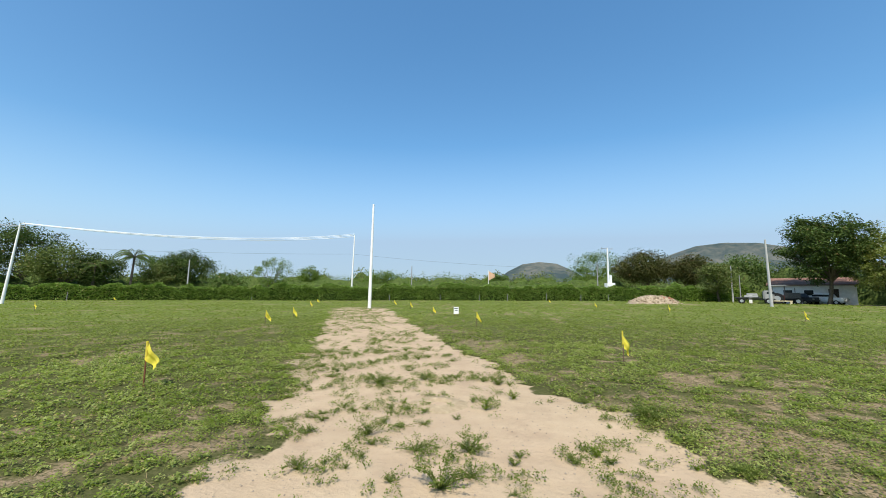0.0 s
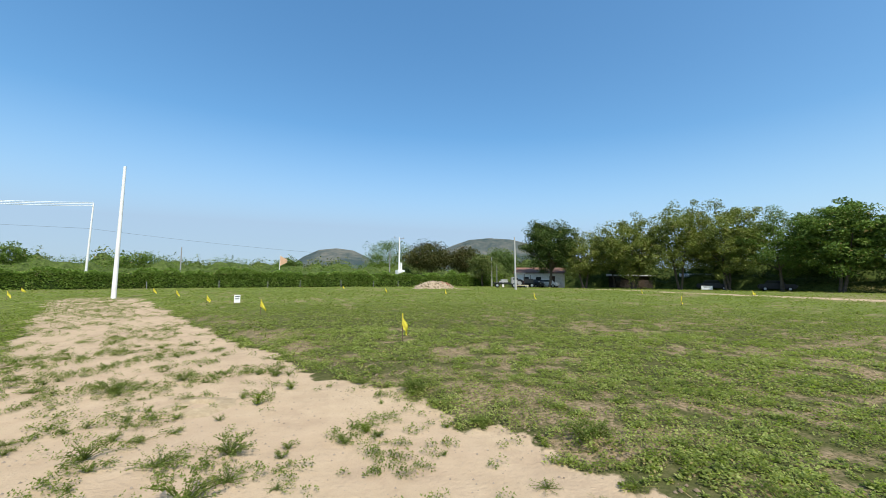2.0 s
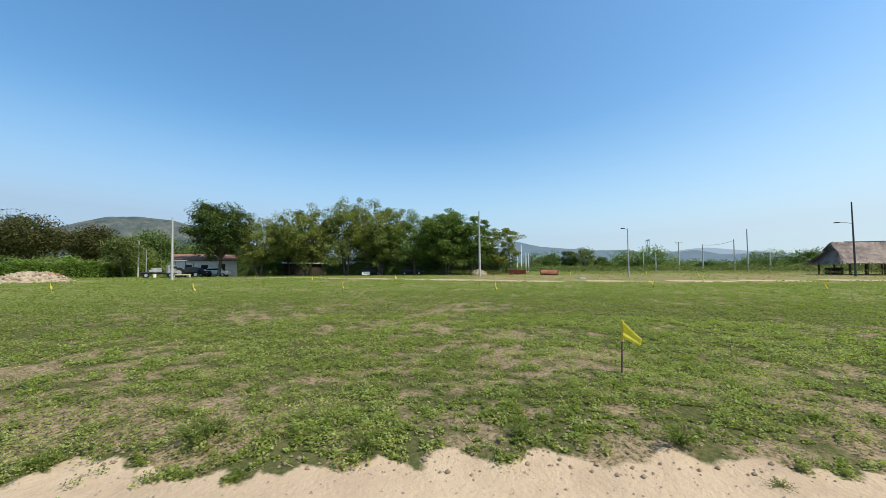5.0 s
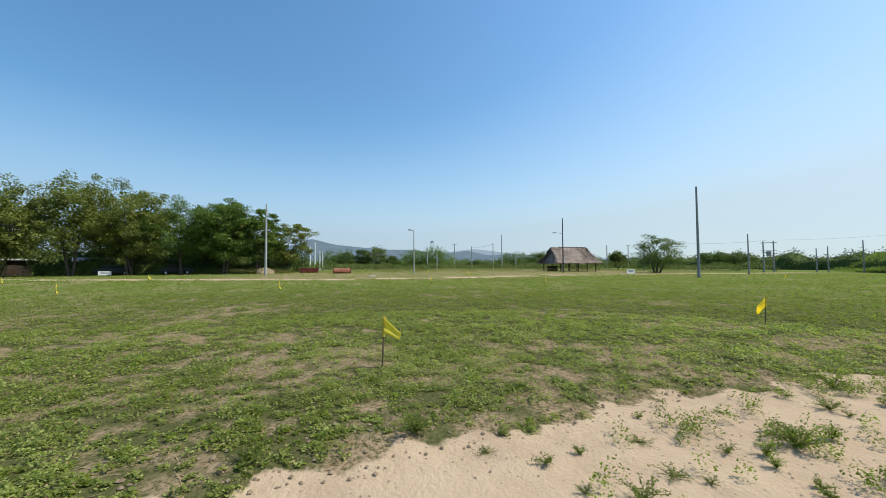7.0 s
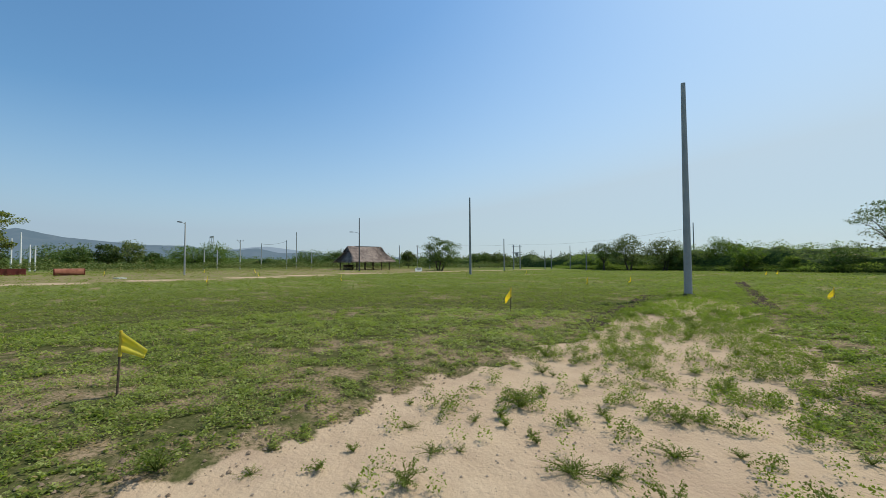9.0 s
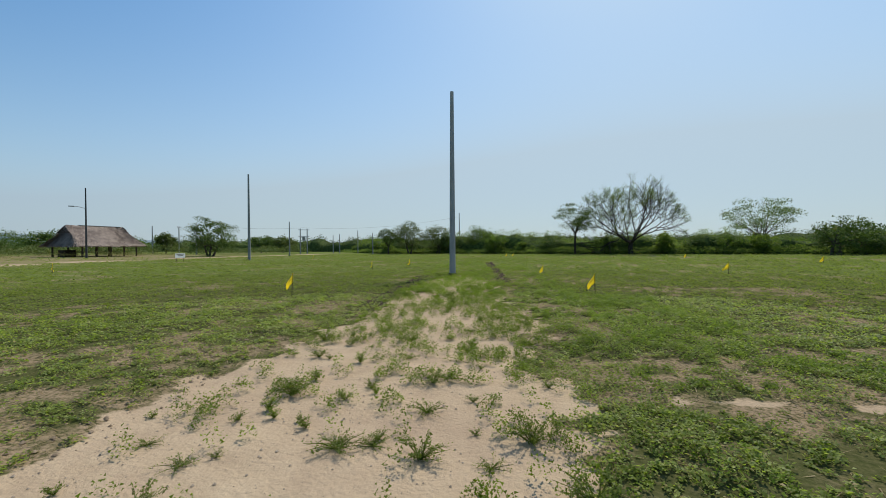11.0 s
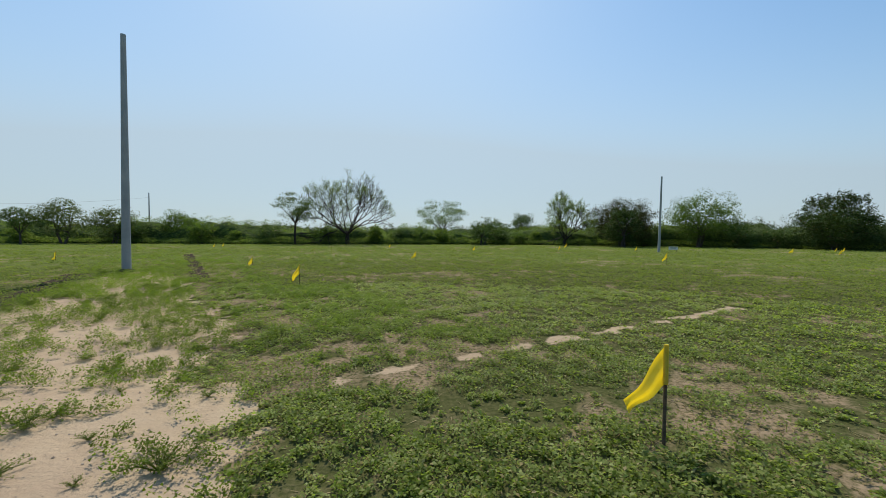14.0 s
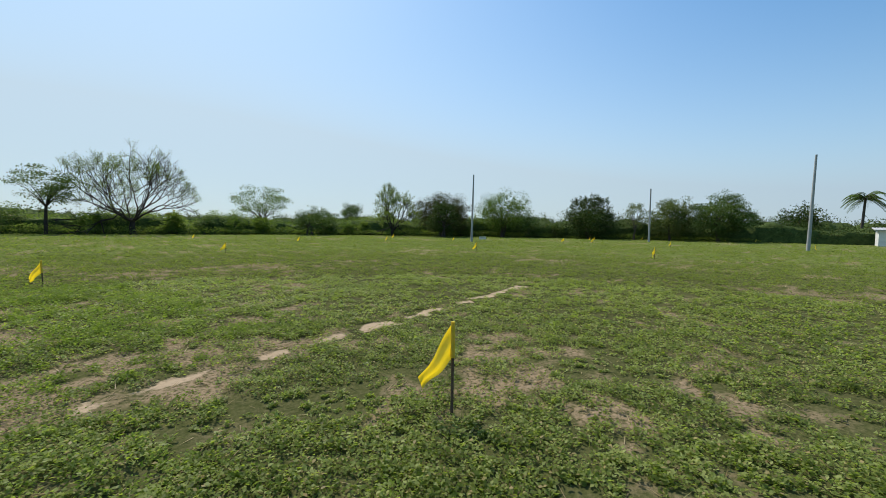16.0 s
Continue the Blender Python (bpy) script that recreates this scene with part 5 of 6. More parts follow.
lot_sign(-0.5, 24.4, 0.33, 0.46, 0.14, 2, "small white printed lot sign on short legs", 2)
lot_sign(42.8, -30.4, 1.35, 0.46, 0.52, -74, "small white printed sign board on posts", 2)
lot_sign(-34.3, -35.7, 0.85, 0.34, 0.25, 138, "small white sign board before the rear bushes", 2)
lot_sign(55.1, 31.4, 1.25, 0.5, 0.12, -60, "low white sign board in front of the tree row", 2)


# ---- thatched hut ----
def hut():
    ob = empty_at("thatched_hut", 78.6, -40.6, turn=-80)
    L, W, eave, ridge = 9.4, 6.2, 2.0, 4.95
    rl = 8.4
    # hipped thatch, slightly sagging, built in layers
    verts, faces = [], []
    rings = 9
    per = 48

    def end_at(f):
        """Hipped below, almost upright gables above."""
        g = min(f / 0.55, 1.0)
        return (L / 2 + 0.7) * (1 - g) + (rl / 2 + 0.25) * g - 0.25 * max(0.0, (f - 0.55) / 0.45)

    def ring(f, drop):
        hx, hy = end_at(f), (W / 2 + 0.7) * (1 - f) + 0.06 * f
        z = eave - 0.25 + (ridge - eave + 0.25) * (f ** 1.12) + drop
        out = []
        for k in range(per):
            t = 2 * math.pi * k / per
            c, s = math.cos(t), math.sin(t)
            m = max(abs(c), abs(s))
            out.append((c / m * hx + 0.03 * math.sin(k * 3.1 + f * 9), s / m * hy + 0.03 * math.sin(k * 5.3 + f * 7), z + 0.04 * math.sin(k * 2.7 + f * 13)))
        return out

    for r in range(rings):
        f = r / (rings - 1)
        verts += ring(f, 0.0)
        if r < rings - 1:
            verts += ring(f + 0.7 / (rings - 1), 0.06)
    rows = len(verts) // per
    for r in range(rows - 1):
        for k in range(per):
            a, b = r * per + k, r * per + (k + 1) % per
            faces.append((a, b, b + per, a + per))
    base = len(verts)
    verts += [(x * 0.985, y * 0.985, z - 0.16) for x, y, z in verts[:per]]
    for k in range(per):
        faces.append((k, (k + 1) % per, base + (k + 1) % per, base + k))
    roof = hang("roof", mesh_list("roof", verts, faces, THATCH, False), ob, "thick weathered brown palm thatch roof")
    rng = np.random.default_rng(77)
    n = 5200
    f = rng.random(n) ** 0.8
    t = rng.random(n) * 2 * np.pi
    c, s = np.cos(t), np.sin(t)
    m = np.maximum(np.abs(c), np.abs(s))
    hx, hy = np.array([end_at(v) for v in f]) + 0.02, (W / 2 + 0.72) * (1 - f) + 0.06 * f
    pos = np.stack([c / m * hx, s / m * hy, eave - 0.22 + (ridge - eave + 0.25) * f ** 1.12 + 0.06], 1)
    out = np.stack([c / m * 0.6, s / m * 0.6, np.full(n, -0.62)], 1)
    side = np.stack([-s, c, np.zeros(n)], 1) * 0.05
    ln = (0.35 + 0.35 * rng.random(n))[:, None]
    quads = np.stack([pos - side, pos - side + out * ln, pos + side + out * ln, pos + side], 1)
    hang("palm_fringe", leaf_mesh("palm_fringe", quads, THATCH), roof)
    # solid dark wedge in place of the shaded hollow at the gable
    bm = bmesh.new()
    vs = [bm.verts.new(v) for v in ((-rl / 2 - 0.55, -1.35, ridge - 1.25), (-rl / 2 - 0.55, 1.35, ridge - 1.25), (-rl / 2 - 0.30, 0, ridge - 0.05), (-rl / 2 + 0.3, -1.35, ridge - 1.25), (-rl / 2 + 0.3, 1.35, ridge - 1.25), (-rl / 2 + 0.3, 0, ridge - 0.05))]
    for f in ((0, 2, 1), (3, 4, 5), (0, 1, 4, 3), (1, 2, 5, 4), (2, 0, 3, 5)):
        bm.faces.new([vs[k] for k in f])
    part("gable_shade_wedge", bm, TIMBER, ob, "solid dark wedge for the shaded open gable")
    bm = bmesh.new()
    box(bm, (0.6, 0, ridge + 0.05), (rl - 2.0, 0.5, 0.10), 0, 0.03)
    part("ridge_cap", bm, CONCRETE, ob, "pale ridge capping")
    for u in (-4.2, -2.1, 0, 2.1, 4.2):
        for v in (-3.0, 3.0):
            bm = bmesh.new()
            rod(bm, (u, v, -0.1), (u + 0.03, v, eave + 0.35), 0.13, 0.11, 9)
            part("post", bm, TIMBER, ob)
    for v in (-3.0, 3.0):
        bm = bmesh.new()
        box(bm, (0, v, eave + 0.2), (8.8, 0.14, 0.16))
        part("beam", bm, TIMBER, ob)
    bm = bmesh.new()
    box(bm, (-3.4, 1.2, 0.55), (1.6, 1.4, 1.1), 0, 0.04)
    part("counter", bm, TIMBER, ob, "dark counter under the roof")
    tagged(ob, "open thatched hut with brown palm roof on posts", "hut")


hut()


# ---- steel pipe, trough, slab, rubble ----
def culvert():
    ob = empty_at("steel_tank", 62.5, 3.9, turn=-80)
    n = 24
    verts, faces = [], []
    for x in (-1.3, 1.3):
        for r in (0.39, 0.36):
            for k in range(n):
                t = 2 * math.pi * k / n
                verts.append((x, r * math.cos(t), 0.39 + r * math.sin(t)))
    for k in range(n):
        k2 = (k + 1) % n
        faces += [(k, k2, 2 * n + k2, 2 * n + k), (n + k, n + k2, 3 * n + k2, 3 * n + k), (k, k2, n + k2, n + k), (2 * n + k, 2 * n + k2, 3 * n + k2, 3 * n + k)]
    hang("shell", mesh_list("shell", verts, faces, RUST), ob)
    for x in (-1.25, 1.25):
        bm = bmesh.new()
        bmesh.ops.create_cone(bm, cap_ends=False, segments=24, radius1=0.41, radius2=0.41, depth=0.08, matrix=Matrix.Translation((x, 0, 0.39)) @ Matrix.Rotation(math.pi / 2, 4, "Y"))
        part("hoop", bm, RUST_DARK, ob)
    tagged(ob, "rusty orange steel pipe lying on the ground", "pipe")


culvert()


def trough():
    ob = empty_at("steel_trough", 68.0, 9.7, turn=-82)
    for c, size in (((0, -0.6, 0.4), (2.9, 0.06, 0.8)), ((0, 0.6, 0.4), (2.9, 0.06, 0.8)), ((-1.42, 0, 0.4), (0.06, 1.14, 0.8)), ((1.42, 0, 0.4), (0.06, 1.14, 0.8)), ((0, 0, 0.05), (2.78, 1.14, 0.06))):
        bm = bmesh.new()
        box(bm, c, size, 0, 0.01)
        part("panel", bm, RUST_DARK, ob)
    for x in (-0.95, 0, 0.95):
        bm = bmesh.new()
        box(bm, (x, -0.66, 0.4), (0.07, 0.06, 0.78))
        part("rib", bm, RUST_DARK, ob)
    tagged(ob, "dark red steel skip standing in weeds", "skip")


trough()
bm = bmesh.new()
box(bm, (0, 0, 0.05), (1.1, 0.7, 0.09), 0.4, 0.02)
slab = new("concrete_slab", finish(bm, "concrete_slab", WHITE_PAINT))
slab.matrix_basis = pose(49.0, -1.0, gz(49.0, -1.0))
tagged(slab, "pale concrete slab lying beside the dirt road", "slab")


def rubble_heap():
    ob = empty_at("rubble_heap", 22.8, 48.8)
    rng = np.random.default_rng(88)
    verts, faces = [], []
    n = 26
    for i in range(n):
        for j in range(14):
            x, y = (i / (n - 1) - 0.5) * 6.4, (j / 13 - 0.5) * 3.0
            e = max(0, 1 - (x / 3.2) ** 2) * max(0, 1 - (y / 1.5) ** 2)
            verts.append((x, y, (0.30 + 0.85 * float(vnoise(x, y, 1.1, 1))) * e ** 0.8 - 0.05 + 0.30 * float(vnoise(x, y, 0.3, 2)) * e))
    for i in range(n - 1):
        for j in range(13):
            a = i * 14 + j
            faces.append((a, a + 14, a + 15, a + 1))
    hang("earth", mesh_list("earth", verts, faces, RUBBLE, False), ob)
    for k in range(110):
        x, y = (rng.random() - 0.5) * 5.6, (rng.random() - 0.5) * 2.4
        e = max(0, 1 - (x / 3.2) ** 2) * max(0, 1 - (y / 1.5) ** 2)
        bm = bmesh.new()
        s = 0.10 + 0.18 * rng.random()
        bmesh.ops.create_icosphere(bm, subdivisions=1, radius=s, matrix=Matrix.Translation((x, y, (0.34 + 0.85 * float(vnoise(x, y, 1.1, 1))) * e ** 0.8)) @ Euler(rng.random(3) * 6).to_matrix().to_4x4() @ Matrix.Diagonal((1, 0.75, 0.6, 1)))
        part("rubble_piece", bm, RUBBLE_RED if 0.3 < x / 3 < 0.75 and k % 2 else RUBBLE, ob)
    tagged(ob, "heap of pale rubble and broken brick before the hedge", "rubble heap")


rubble_heap()
bm = bmesh.new()
bmesh.ops.create_icosphere(bm, subdivisions=3, radius=1.0, matrix=Matrix.Diagonal((2.4, 1.2, 0.9, 1)))
for v in bm.verts:
    v.co *= 0.85 + 0.3 * float(vnoise(v.co.x, v.co.y + v.co.z, 0.5, 2))
mound = new("earth_mound", finish(bm, "earth_mound", RUBBLE))
mound.matrix_basis = pose(63.5, 15.2, gz(63.5, 15.2))
tagged(mound, "small brown earth mound beneath the trees", "mound")


def bench_post():
    ob = empty_at("water_meter", 38.2, 55.0, turn=-30)
    bm = bmesh.new()
    box(bm, (0, 0, 0.6), (0.35, 0.3, 1.2), 0, 0.02)
    part("cabinet", bm, WHITE_PAINT, ob)
    bm = bmesh.new()
    box(bm, (0, 0, 1.24), (0.42, 0.36, 0.08), 0, 0.01)
    part("cap", bm, CONCRETE, ob)
    tagged(ob, "small white meter cabinet at the yard's edge", "meter box")
    ob = empty_at("concrete_bench", 38.8, 50.5, turn=-35)
    bm = bmesh.new()
    box(bm, (0, 0, 0.42), (2.2, 0.35, 0.12), 0, 0.02)
    part("seat", bm, YELLOW_POST, ob)
    for u in (-0.85, 0.95):
        bm = bmesh.new()
        box(bm, (u, 0, 0.18), (0.2, 0.3, 0.36))
        part("leg", bm, YELLOW_POST, ob)
    tagged(ob, "pale yellow concrete kerb bench at the yard", "bench")


bench_post()


# ---- yard: buildings and vehicles below the trees ----
def shed(name, label, x, y, turn, length, deep, wall_h, wall_mat, roof_mat, pitch=0.9, door=True, windows=1):
    ob = empty_at(name, x, y, turn=turn)
    t = 0.15
    for c, size in (((0, -deep / 2, wall_h / 2), (length, t, wall_h)), ((0, deep / 2, wall_h / 2), (length, t, wall_h)), ((-length / 2 + t / 2, 0, wall_h / 2), (t, deep - t, wall_h)), ((length / 2 - t / 2, 0, wall_h / 2), (t, deep - t, wall_h))):
        bm = bmesh.new()
        box(bm, c, size)
        part("wall", bm, wall_mat, ob)
    bm = bmesh.new()
    m = Matrix.Translation((0, 0, wall_h + pitch / 2 + 0.1)) @ Matrix.Rotation(math.atan2(pitch, deep), 4, "X") @ Matrix.Diagonal((length + 0.8, deep + 1.0, 0.09, 1))
    bmesh.ops.create_cube(bm, size=1, matrix=m)
    roof = part("roof", bm, roof_mat, ob)
    bm = bmesh.new()
    for k in range(int((length + 0.8) / 0.35)):
        u = -length / 2 - 0.3 + k * 0.35
        mm = Matrix.Translation((u, 0, wall_h + pitch / 2 + 0.165)) @ Matrix.Rotation(math.atan2(pitch, deep), 4, "X") @ Matrix.Diagonal((0.08, deep + 1.0, 0.05, 1))
        bmesh.ops.create_cube(bm, size=1, matrix=mm)
    part("roof_rib", bm, roof_mat, roof)
    if door:
        bm = bmesh.new()
        box(bm, (length * 0.25, -deep / 2 - t / 2 - 0.02, 1.0), (0.95, 0.05, 2.0), 0, 0.01)
        part("door", bm, TIMBER, ob, "dark closed door")
    for k in range(windows):
        bm = bmesh.new()
        box(bm, (-length * 0.28 + k * length * 0.25, -deep / 2 - t / 2 - 0.02, 1.5), (0.9, 0.05, 0.7), 0, 0.01)
        part("window", bm, GLASS_DARK, ob)
    tagged(ob, label, "building")


shed("yard_house", "low white house with a clay roof below trees", 46.6, 55.7, -39, 8.4, 4.0, 2.5, WHITE_PAINT, ROOF_TILE, 0.9, True, 2)
shed("yard_shed", "open-fronted shed with a grey sheet roof under trees", 61.0, 48.5, -48, 7.0, 3.5, 2.1, BARK_DARK, ROOF_SHEET, 0.5, True, 1)
shed("yard_shed", "small pale shed behind the tree row", 63.5, 38.0, -55, 4.0, 3.0, 1.9, WHITE_PAINT, ROOF_SHEET, 0.4, True, 0)
shed("far_house", "white building partly hidden by bushes", -80.5, -1.4, 95, 6.0, 4.5, 2.1, WHITE_PAINT, ROOF_SHEET, 0.3, False, 0)


def wheel(ob, x, y, r, w):
    m = Matrix.Translation((x, y, r)) @ Matrix.Rotation(math.pi / 2, 4, "X")
    bm = bmesh.new()
    bmesh.ops.create_cone(bm, cap_ends=True, segments=20, radius1=r, radius2=r, depth=w, matrix=m)
    bmesh.ops.bevel(bm, geom=list(bm.edges), offset=r * 0.12, segments=2, affect="EDGES")
    wh = part("wheel", bm, TYRE, ob)
    bm = bmesh.new()
    bmesh.ops.create_cone(bm, cap_ends=True, segments=16, radius1=r * 0.5, radius2=r * 0.5, depth=w + 0.03, matrix=m)
    part("rim", bm, GALVANISED, wh)


def flatbed_truck():
    ob = empty_at("flatbed_truck", 36.8, 52.2, turn=-32)
    bm = bmesh.new()
    box(bm, (0.1, 0, 0.62), (4.0, 0.8, 0.16), 0, 0.02)
    part("chassis", bm, DARK_STEEL, ob)
    bm = bmesh.new()
    box(bm, (-0.65, 0, 0.78), (2.7, 1.8, 0.12), 0, 0.02)
    bed = part("flatbed", bm, DARK_STEEL, ob)
    bm = bmesh.new()
    for k in range(5):
        box(bm, (-0.3, -0.55 + 0.28 * k, 0.98), (1.4, 0.24, 0.24), 0, 0.03)
        box(bm, (-0.2, -0.55 + 0.28 * k, 1.24), (1.1, 0.24, 0.22), 0, 0.03)
    part("load", bm, CONCRETE, ob, "stacked pale grey blocks")
    bm = bmesh.new()
    box(bm, (1.45, 0, 1.15), (1.1, 1.7, 1.15), 0, 0.12)
    cab = part("cab", bm, CONCRETE_OLD, ob, "grey cab")
    bm = bmesh.new()
    box(bm, (1.62, 0, 1.42), (0.82, 1.73, 0.38), 0, 0.05)
    part("window", bm, GLASS_DARK, cab)
    for x in (-1.3, 1.4):
        for y in (-0.78, 0.78):
            wheel(ob, x, y, 0.38, 0.24)
    tagged(ob, "old grey flatbed truck loaded with blocks", "truck")


flatbed_truck()


def tractor():
    ob = empty_at("tractor", 40.1, 51.9, turn=-35)
    bm = bmesh.new()
    box(bm, (0.9, 0, 1.1), (1.6, 0.7, 0.75), 0, 0.08)
    part("bonnet", bm, DARK_STEEL, ob)
    bm = bmesh.new()
    box(bm, (-0.5, 0, 0.85), (1.3, 0.8, 0.6), 0, 0.05)
    part("body", bm, RUST_DARK, ob)
    for x, y in ((-1.0, -0.6), (-1.0, 0.6), (0.2, -0.6), (0.2, 0.6)):
        bm = bmesh.new()
        rod(bm, (x, y, 1.1), (x, y, 2.35), 0.04, None, 6)
        part("cab_post", bm, DARK_STEEL, ob)
    bm = bmesh.new()
    box(bm, (-0.4, 0, 2.4), (1.6, 1.5, 0.1), 0, 0.03)
    part("canopy", bm, CONCRETE, ob)
    bm = bmesh.new()
    rod(bm, (1.2, 0.25, 1.4), (1.2, 0.25, 2.1), 0.04, None, 8)
    part("exhaust", bm, DARK_STEEL, ob)
    for y in (-0.75, 0.75):
        wheel(ob, -0.6, y, 0.72, 0.36)
        wheel(ob, 1.4, y * 0.85, 0.42, 0.24)
    tagged(ob, "dark old tractor with a canopy parked in shade", "tractor")


tractor()


def car(x, y, turn, paint, label):
    ob = empty_at("parked_car", x, y, turn=turn)
    bm = bmesh.new()
    box(bm, (0, 0, 0.62), (4.0, 1.65, 0.6), 0, 0.14)
    part("body", bm, paint, ob)
    bm = bmesh.new()
    made = bmesh.ops.create_cube(bm, size=1, matrix=Matrix.Translation((-0.2, 0, 1.14)) @ Matrix.Diagonal((2.2, 1.5, 0.52, 1)))
    for v in made["verts"]:
        if v.co.z > 1.2:
            v.co.x = -0.2 + (v.co.x + 0.2) * 0.7
            v.co.y *= 0.86
    bmesh.ops.bevel(bm, geom=list(bm.edges), offset=0.06, segments=2, affect="EDGES")
    cabin = part("cabin", bm, paint, ob)
    bm = bmesh.new()
    box(bm, (-0.2, 0, 1.13), (1.75, 1.52, 0.30), 0, 0.04)
    part("window", bm, GLASS_DARK, cabin)
    for u in (-1.25, 1.25):
        for v in (-0.74, 0.74):
            wheel(ob, u, v, 0.31, 0.2)
    for v in (-0.55, 0.55):
        bm = bmesh.new()
        box(bm, (2.0, v, 0.7), (0.06, 0.3, 0.14), 0, 0.02)
        part("headlight", bm, GALVANISED, ob)
    tagged(ob, label, "car")


car(42.3, 52.4, -70, CAR_BLUE, "dark blue car parked beside the tractor")
car(45.1, 51.8, -60, CAR_WHITE, "white car parked by the low house")
car(59.5, 33.2, -60, CAR_BLUE, "dark car parked deep in the trees' shade")
car(62.6, 27.0, -60, CAR_BLUE, "dark vehicle parked under the tree row")


# ---- weeds on the track ----
def weed_data(rng, spread, height, stems, per, leaf, mat, woody=False):
    """A sprawling weed: stems that fan out from one root, set with small leaves."""
    verts, faces, pos = [], [], []
    for k in range(stems):
        a = 2 * math.pi * rng.random()
        reach, rise_to = spread * (0.35 + 0.65 * rng.random()), height * (0.3 + 0.7 * rng.random())
        pts = [Vector((math.cos(a + 0.25 * u) * reach * u, math.sin(a + 0.25 * u) * reach * u, rise_to * math.sin(u * 1.75) + 0.005)) for u in np.linspace(0, 1, 5)]
        tube(verts, faces, [pts[0], pts[2], pts[4]], [0.004, 0.003, 0.0015], 3)
        for u in rng.random(per) ** 0.7:
            i = min(int(u * 4), 3)
            p = pts[i].lerp(pts[i + 1], u * 4 - i)
            pos.append((p.x + rng.normal() * 0.012, p.y + rng.normal() * 0.012, max(0.006, p.z + rng.normal() * 0.012)))
    pos = np.array(pos)
    size = leaf * 0.78 * (0.55 + 0.8 * rng.random(len(pos)))
    return mesh_list("stalk", verts, faces, STAKE_WOOD if woody else LEAF_TRACK), leaf_mesh("foliage", far_leaves(pos, size * 1.2, size * 1.2, 0.35, rng), mat)


WEEDS = [weed_data(np.random.default_rng(200 + k), w, h, n, int(per * 1.25), lf, m) for k, (w, h, n, per, lf, m) in enumerate(((0.20, 0.13, 18, 20, 0.024, LEAF_TRACK), (0.25, 0.07, 18, 18, 0.022, LEAF_TRACK), (0.14, 0.16, 18, 20, 0.024, LEAF_LIME), (0.12, 0.08, 12, 16, 0.021, LEAF_TRACK), (0.26, 0.16, 26, 26, 0.026, LEAF_TRACK), (0.18, 0.04, 14, 14, 0.018, LEAF_TRACK), (0.10, 0.11, 12, 16, 0.025, LEAF_LIME), (0.30, 0.09, 24, 22, 0.023, LEAF_TRACK)))]
WEED_SPOTS = {
    4: [(2.86, 3.48), (1.11, 5.34), (2.88, 3.35), (2.3, 4.14), (3.92, 1.1), (3.77, 1.11), (4.79, -1.52), (5.09, -2.81), (3.14, 2.0), (4.17, -0.3), (-0.95, 5.05), (-0.19, 5.4), (0.66, 2.23), (-0.87, 1.69), (-0.48, 2.6), (0.43, 1.45), (3.96, -4.2), (4.44, -5.96), (4.62, -6.1), (2.66, -5.33), (1.47, -5.26), (3.2, -6.78), (1.95, -5.86), (5.13, -7.2)],
    0: [(-1.89, 6.06), (-0.92, 3.46), (1.13, 5.24), (0.48, 3.28), (-0.36, 2.31), (-0.44, 1.73), (0.01, 1.51), (2.0, 2.14), (4.94, -7.18), (4.47, -5.33), (4.07, -4.8), (3.83, -6.03), (3.77, -6.42), (2.86, -7.49), (3.08, -5.45), (2.4, -5.83), (2.62, -6.45), (5.16, -8.15), (4.11, -3.88), (1.98, -7.1)],
    7: [(0.12, 2.19), (0.68, 1.7), (-1.56, 2.99), (2.94, -6.06), (3.34, -5.25), (3.07, -5.35), (3.3, -5.21), (3.91, -7.59), (2.41, -7.96), (3.82, -8.9)],
    2: [(1.3, 4.3), (0.86, 3.7), (1.91, 2.28), (4.37, -5.58), (3.63, -6.29), (5.37, -8.34), (4.42, -7.16), (4.19, -5.47), (5.12, -9.13), (3.89, -6.07)],
    1: [(0.09, 3.03), (-0.16, 2.9), (1.02, 1.46), (4.77, -4.75), (4.21, -4.62), (4.75, -3.36), (3.53, 0.35), (3.1, 0.29), (2.9, 0.62), (-1.58, 6.89), (-2.83, 7.77), (2.16, -5.43), (5.58, -7.18)],
    3: [(1.66, 2.12), (2.44, 1.5), (4.63, -4.12), (4.52, -3.78), (5.04, -3.58), (3.77, -5.41), (-2.66, 5.99), (3.08, 1.91), (2.79, 3.27), (2.43, 4.02), (2.03, 5.14), (3.72, 0.93), (3.89, -5.48)],
    5: [(-3.54, 10.31), (-1.21, 9.04), (-2.04, 11.55), (-5.12, 13.69), (1.17, 5.41), (4.45, -8.1), (3.47, -9.48), (3.98, -12.2), (4.74, -7.93), (5.27, -6.02)],
    6: [(1.92, 2.32), (-0.3, 3.9), (2.3, 3.1), (5.3, -5.1), (2.75, 2.1), (3.4, 1.25)],
}
scatter = random.Random(55)
placed = 0
while placed < 230:
    rear = placed < 100
    s_at = scatter.uniform(-3, 18.5) if rear else (scatter.uniform(26, 58) if placed < 160 else scatter.uniform(25.5, 34))
    q_at = scatter.uniform(-2.6, 1.5)
    wx, wy = 9.0 - 0.302 * s_at + 0.953 * q_at, -22.5 + 0.953 * s_at + 0.302 * q_at
    if sand_at(np.array([wx]), np.array([wy]))[0] < 0.35 or tufts_at(np.array([wx]), np.array([wy]))[0] < scatter.uniform(0.02, 0.6):
        continue
    WEED_SPOTS[scatter.choice((0, 2, 2, 4, 6, 6, 7, 0) if rear else (3, 5, 5, 1, 0, 3))].append((wx, wy))
    placed += 1
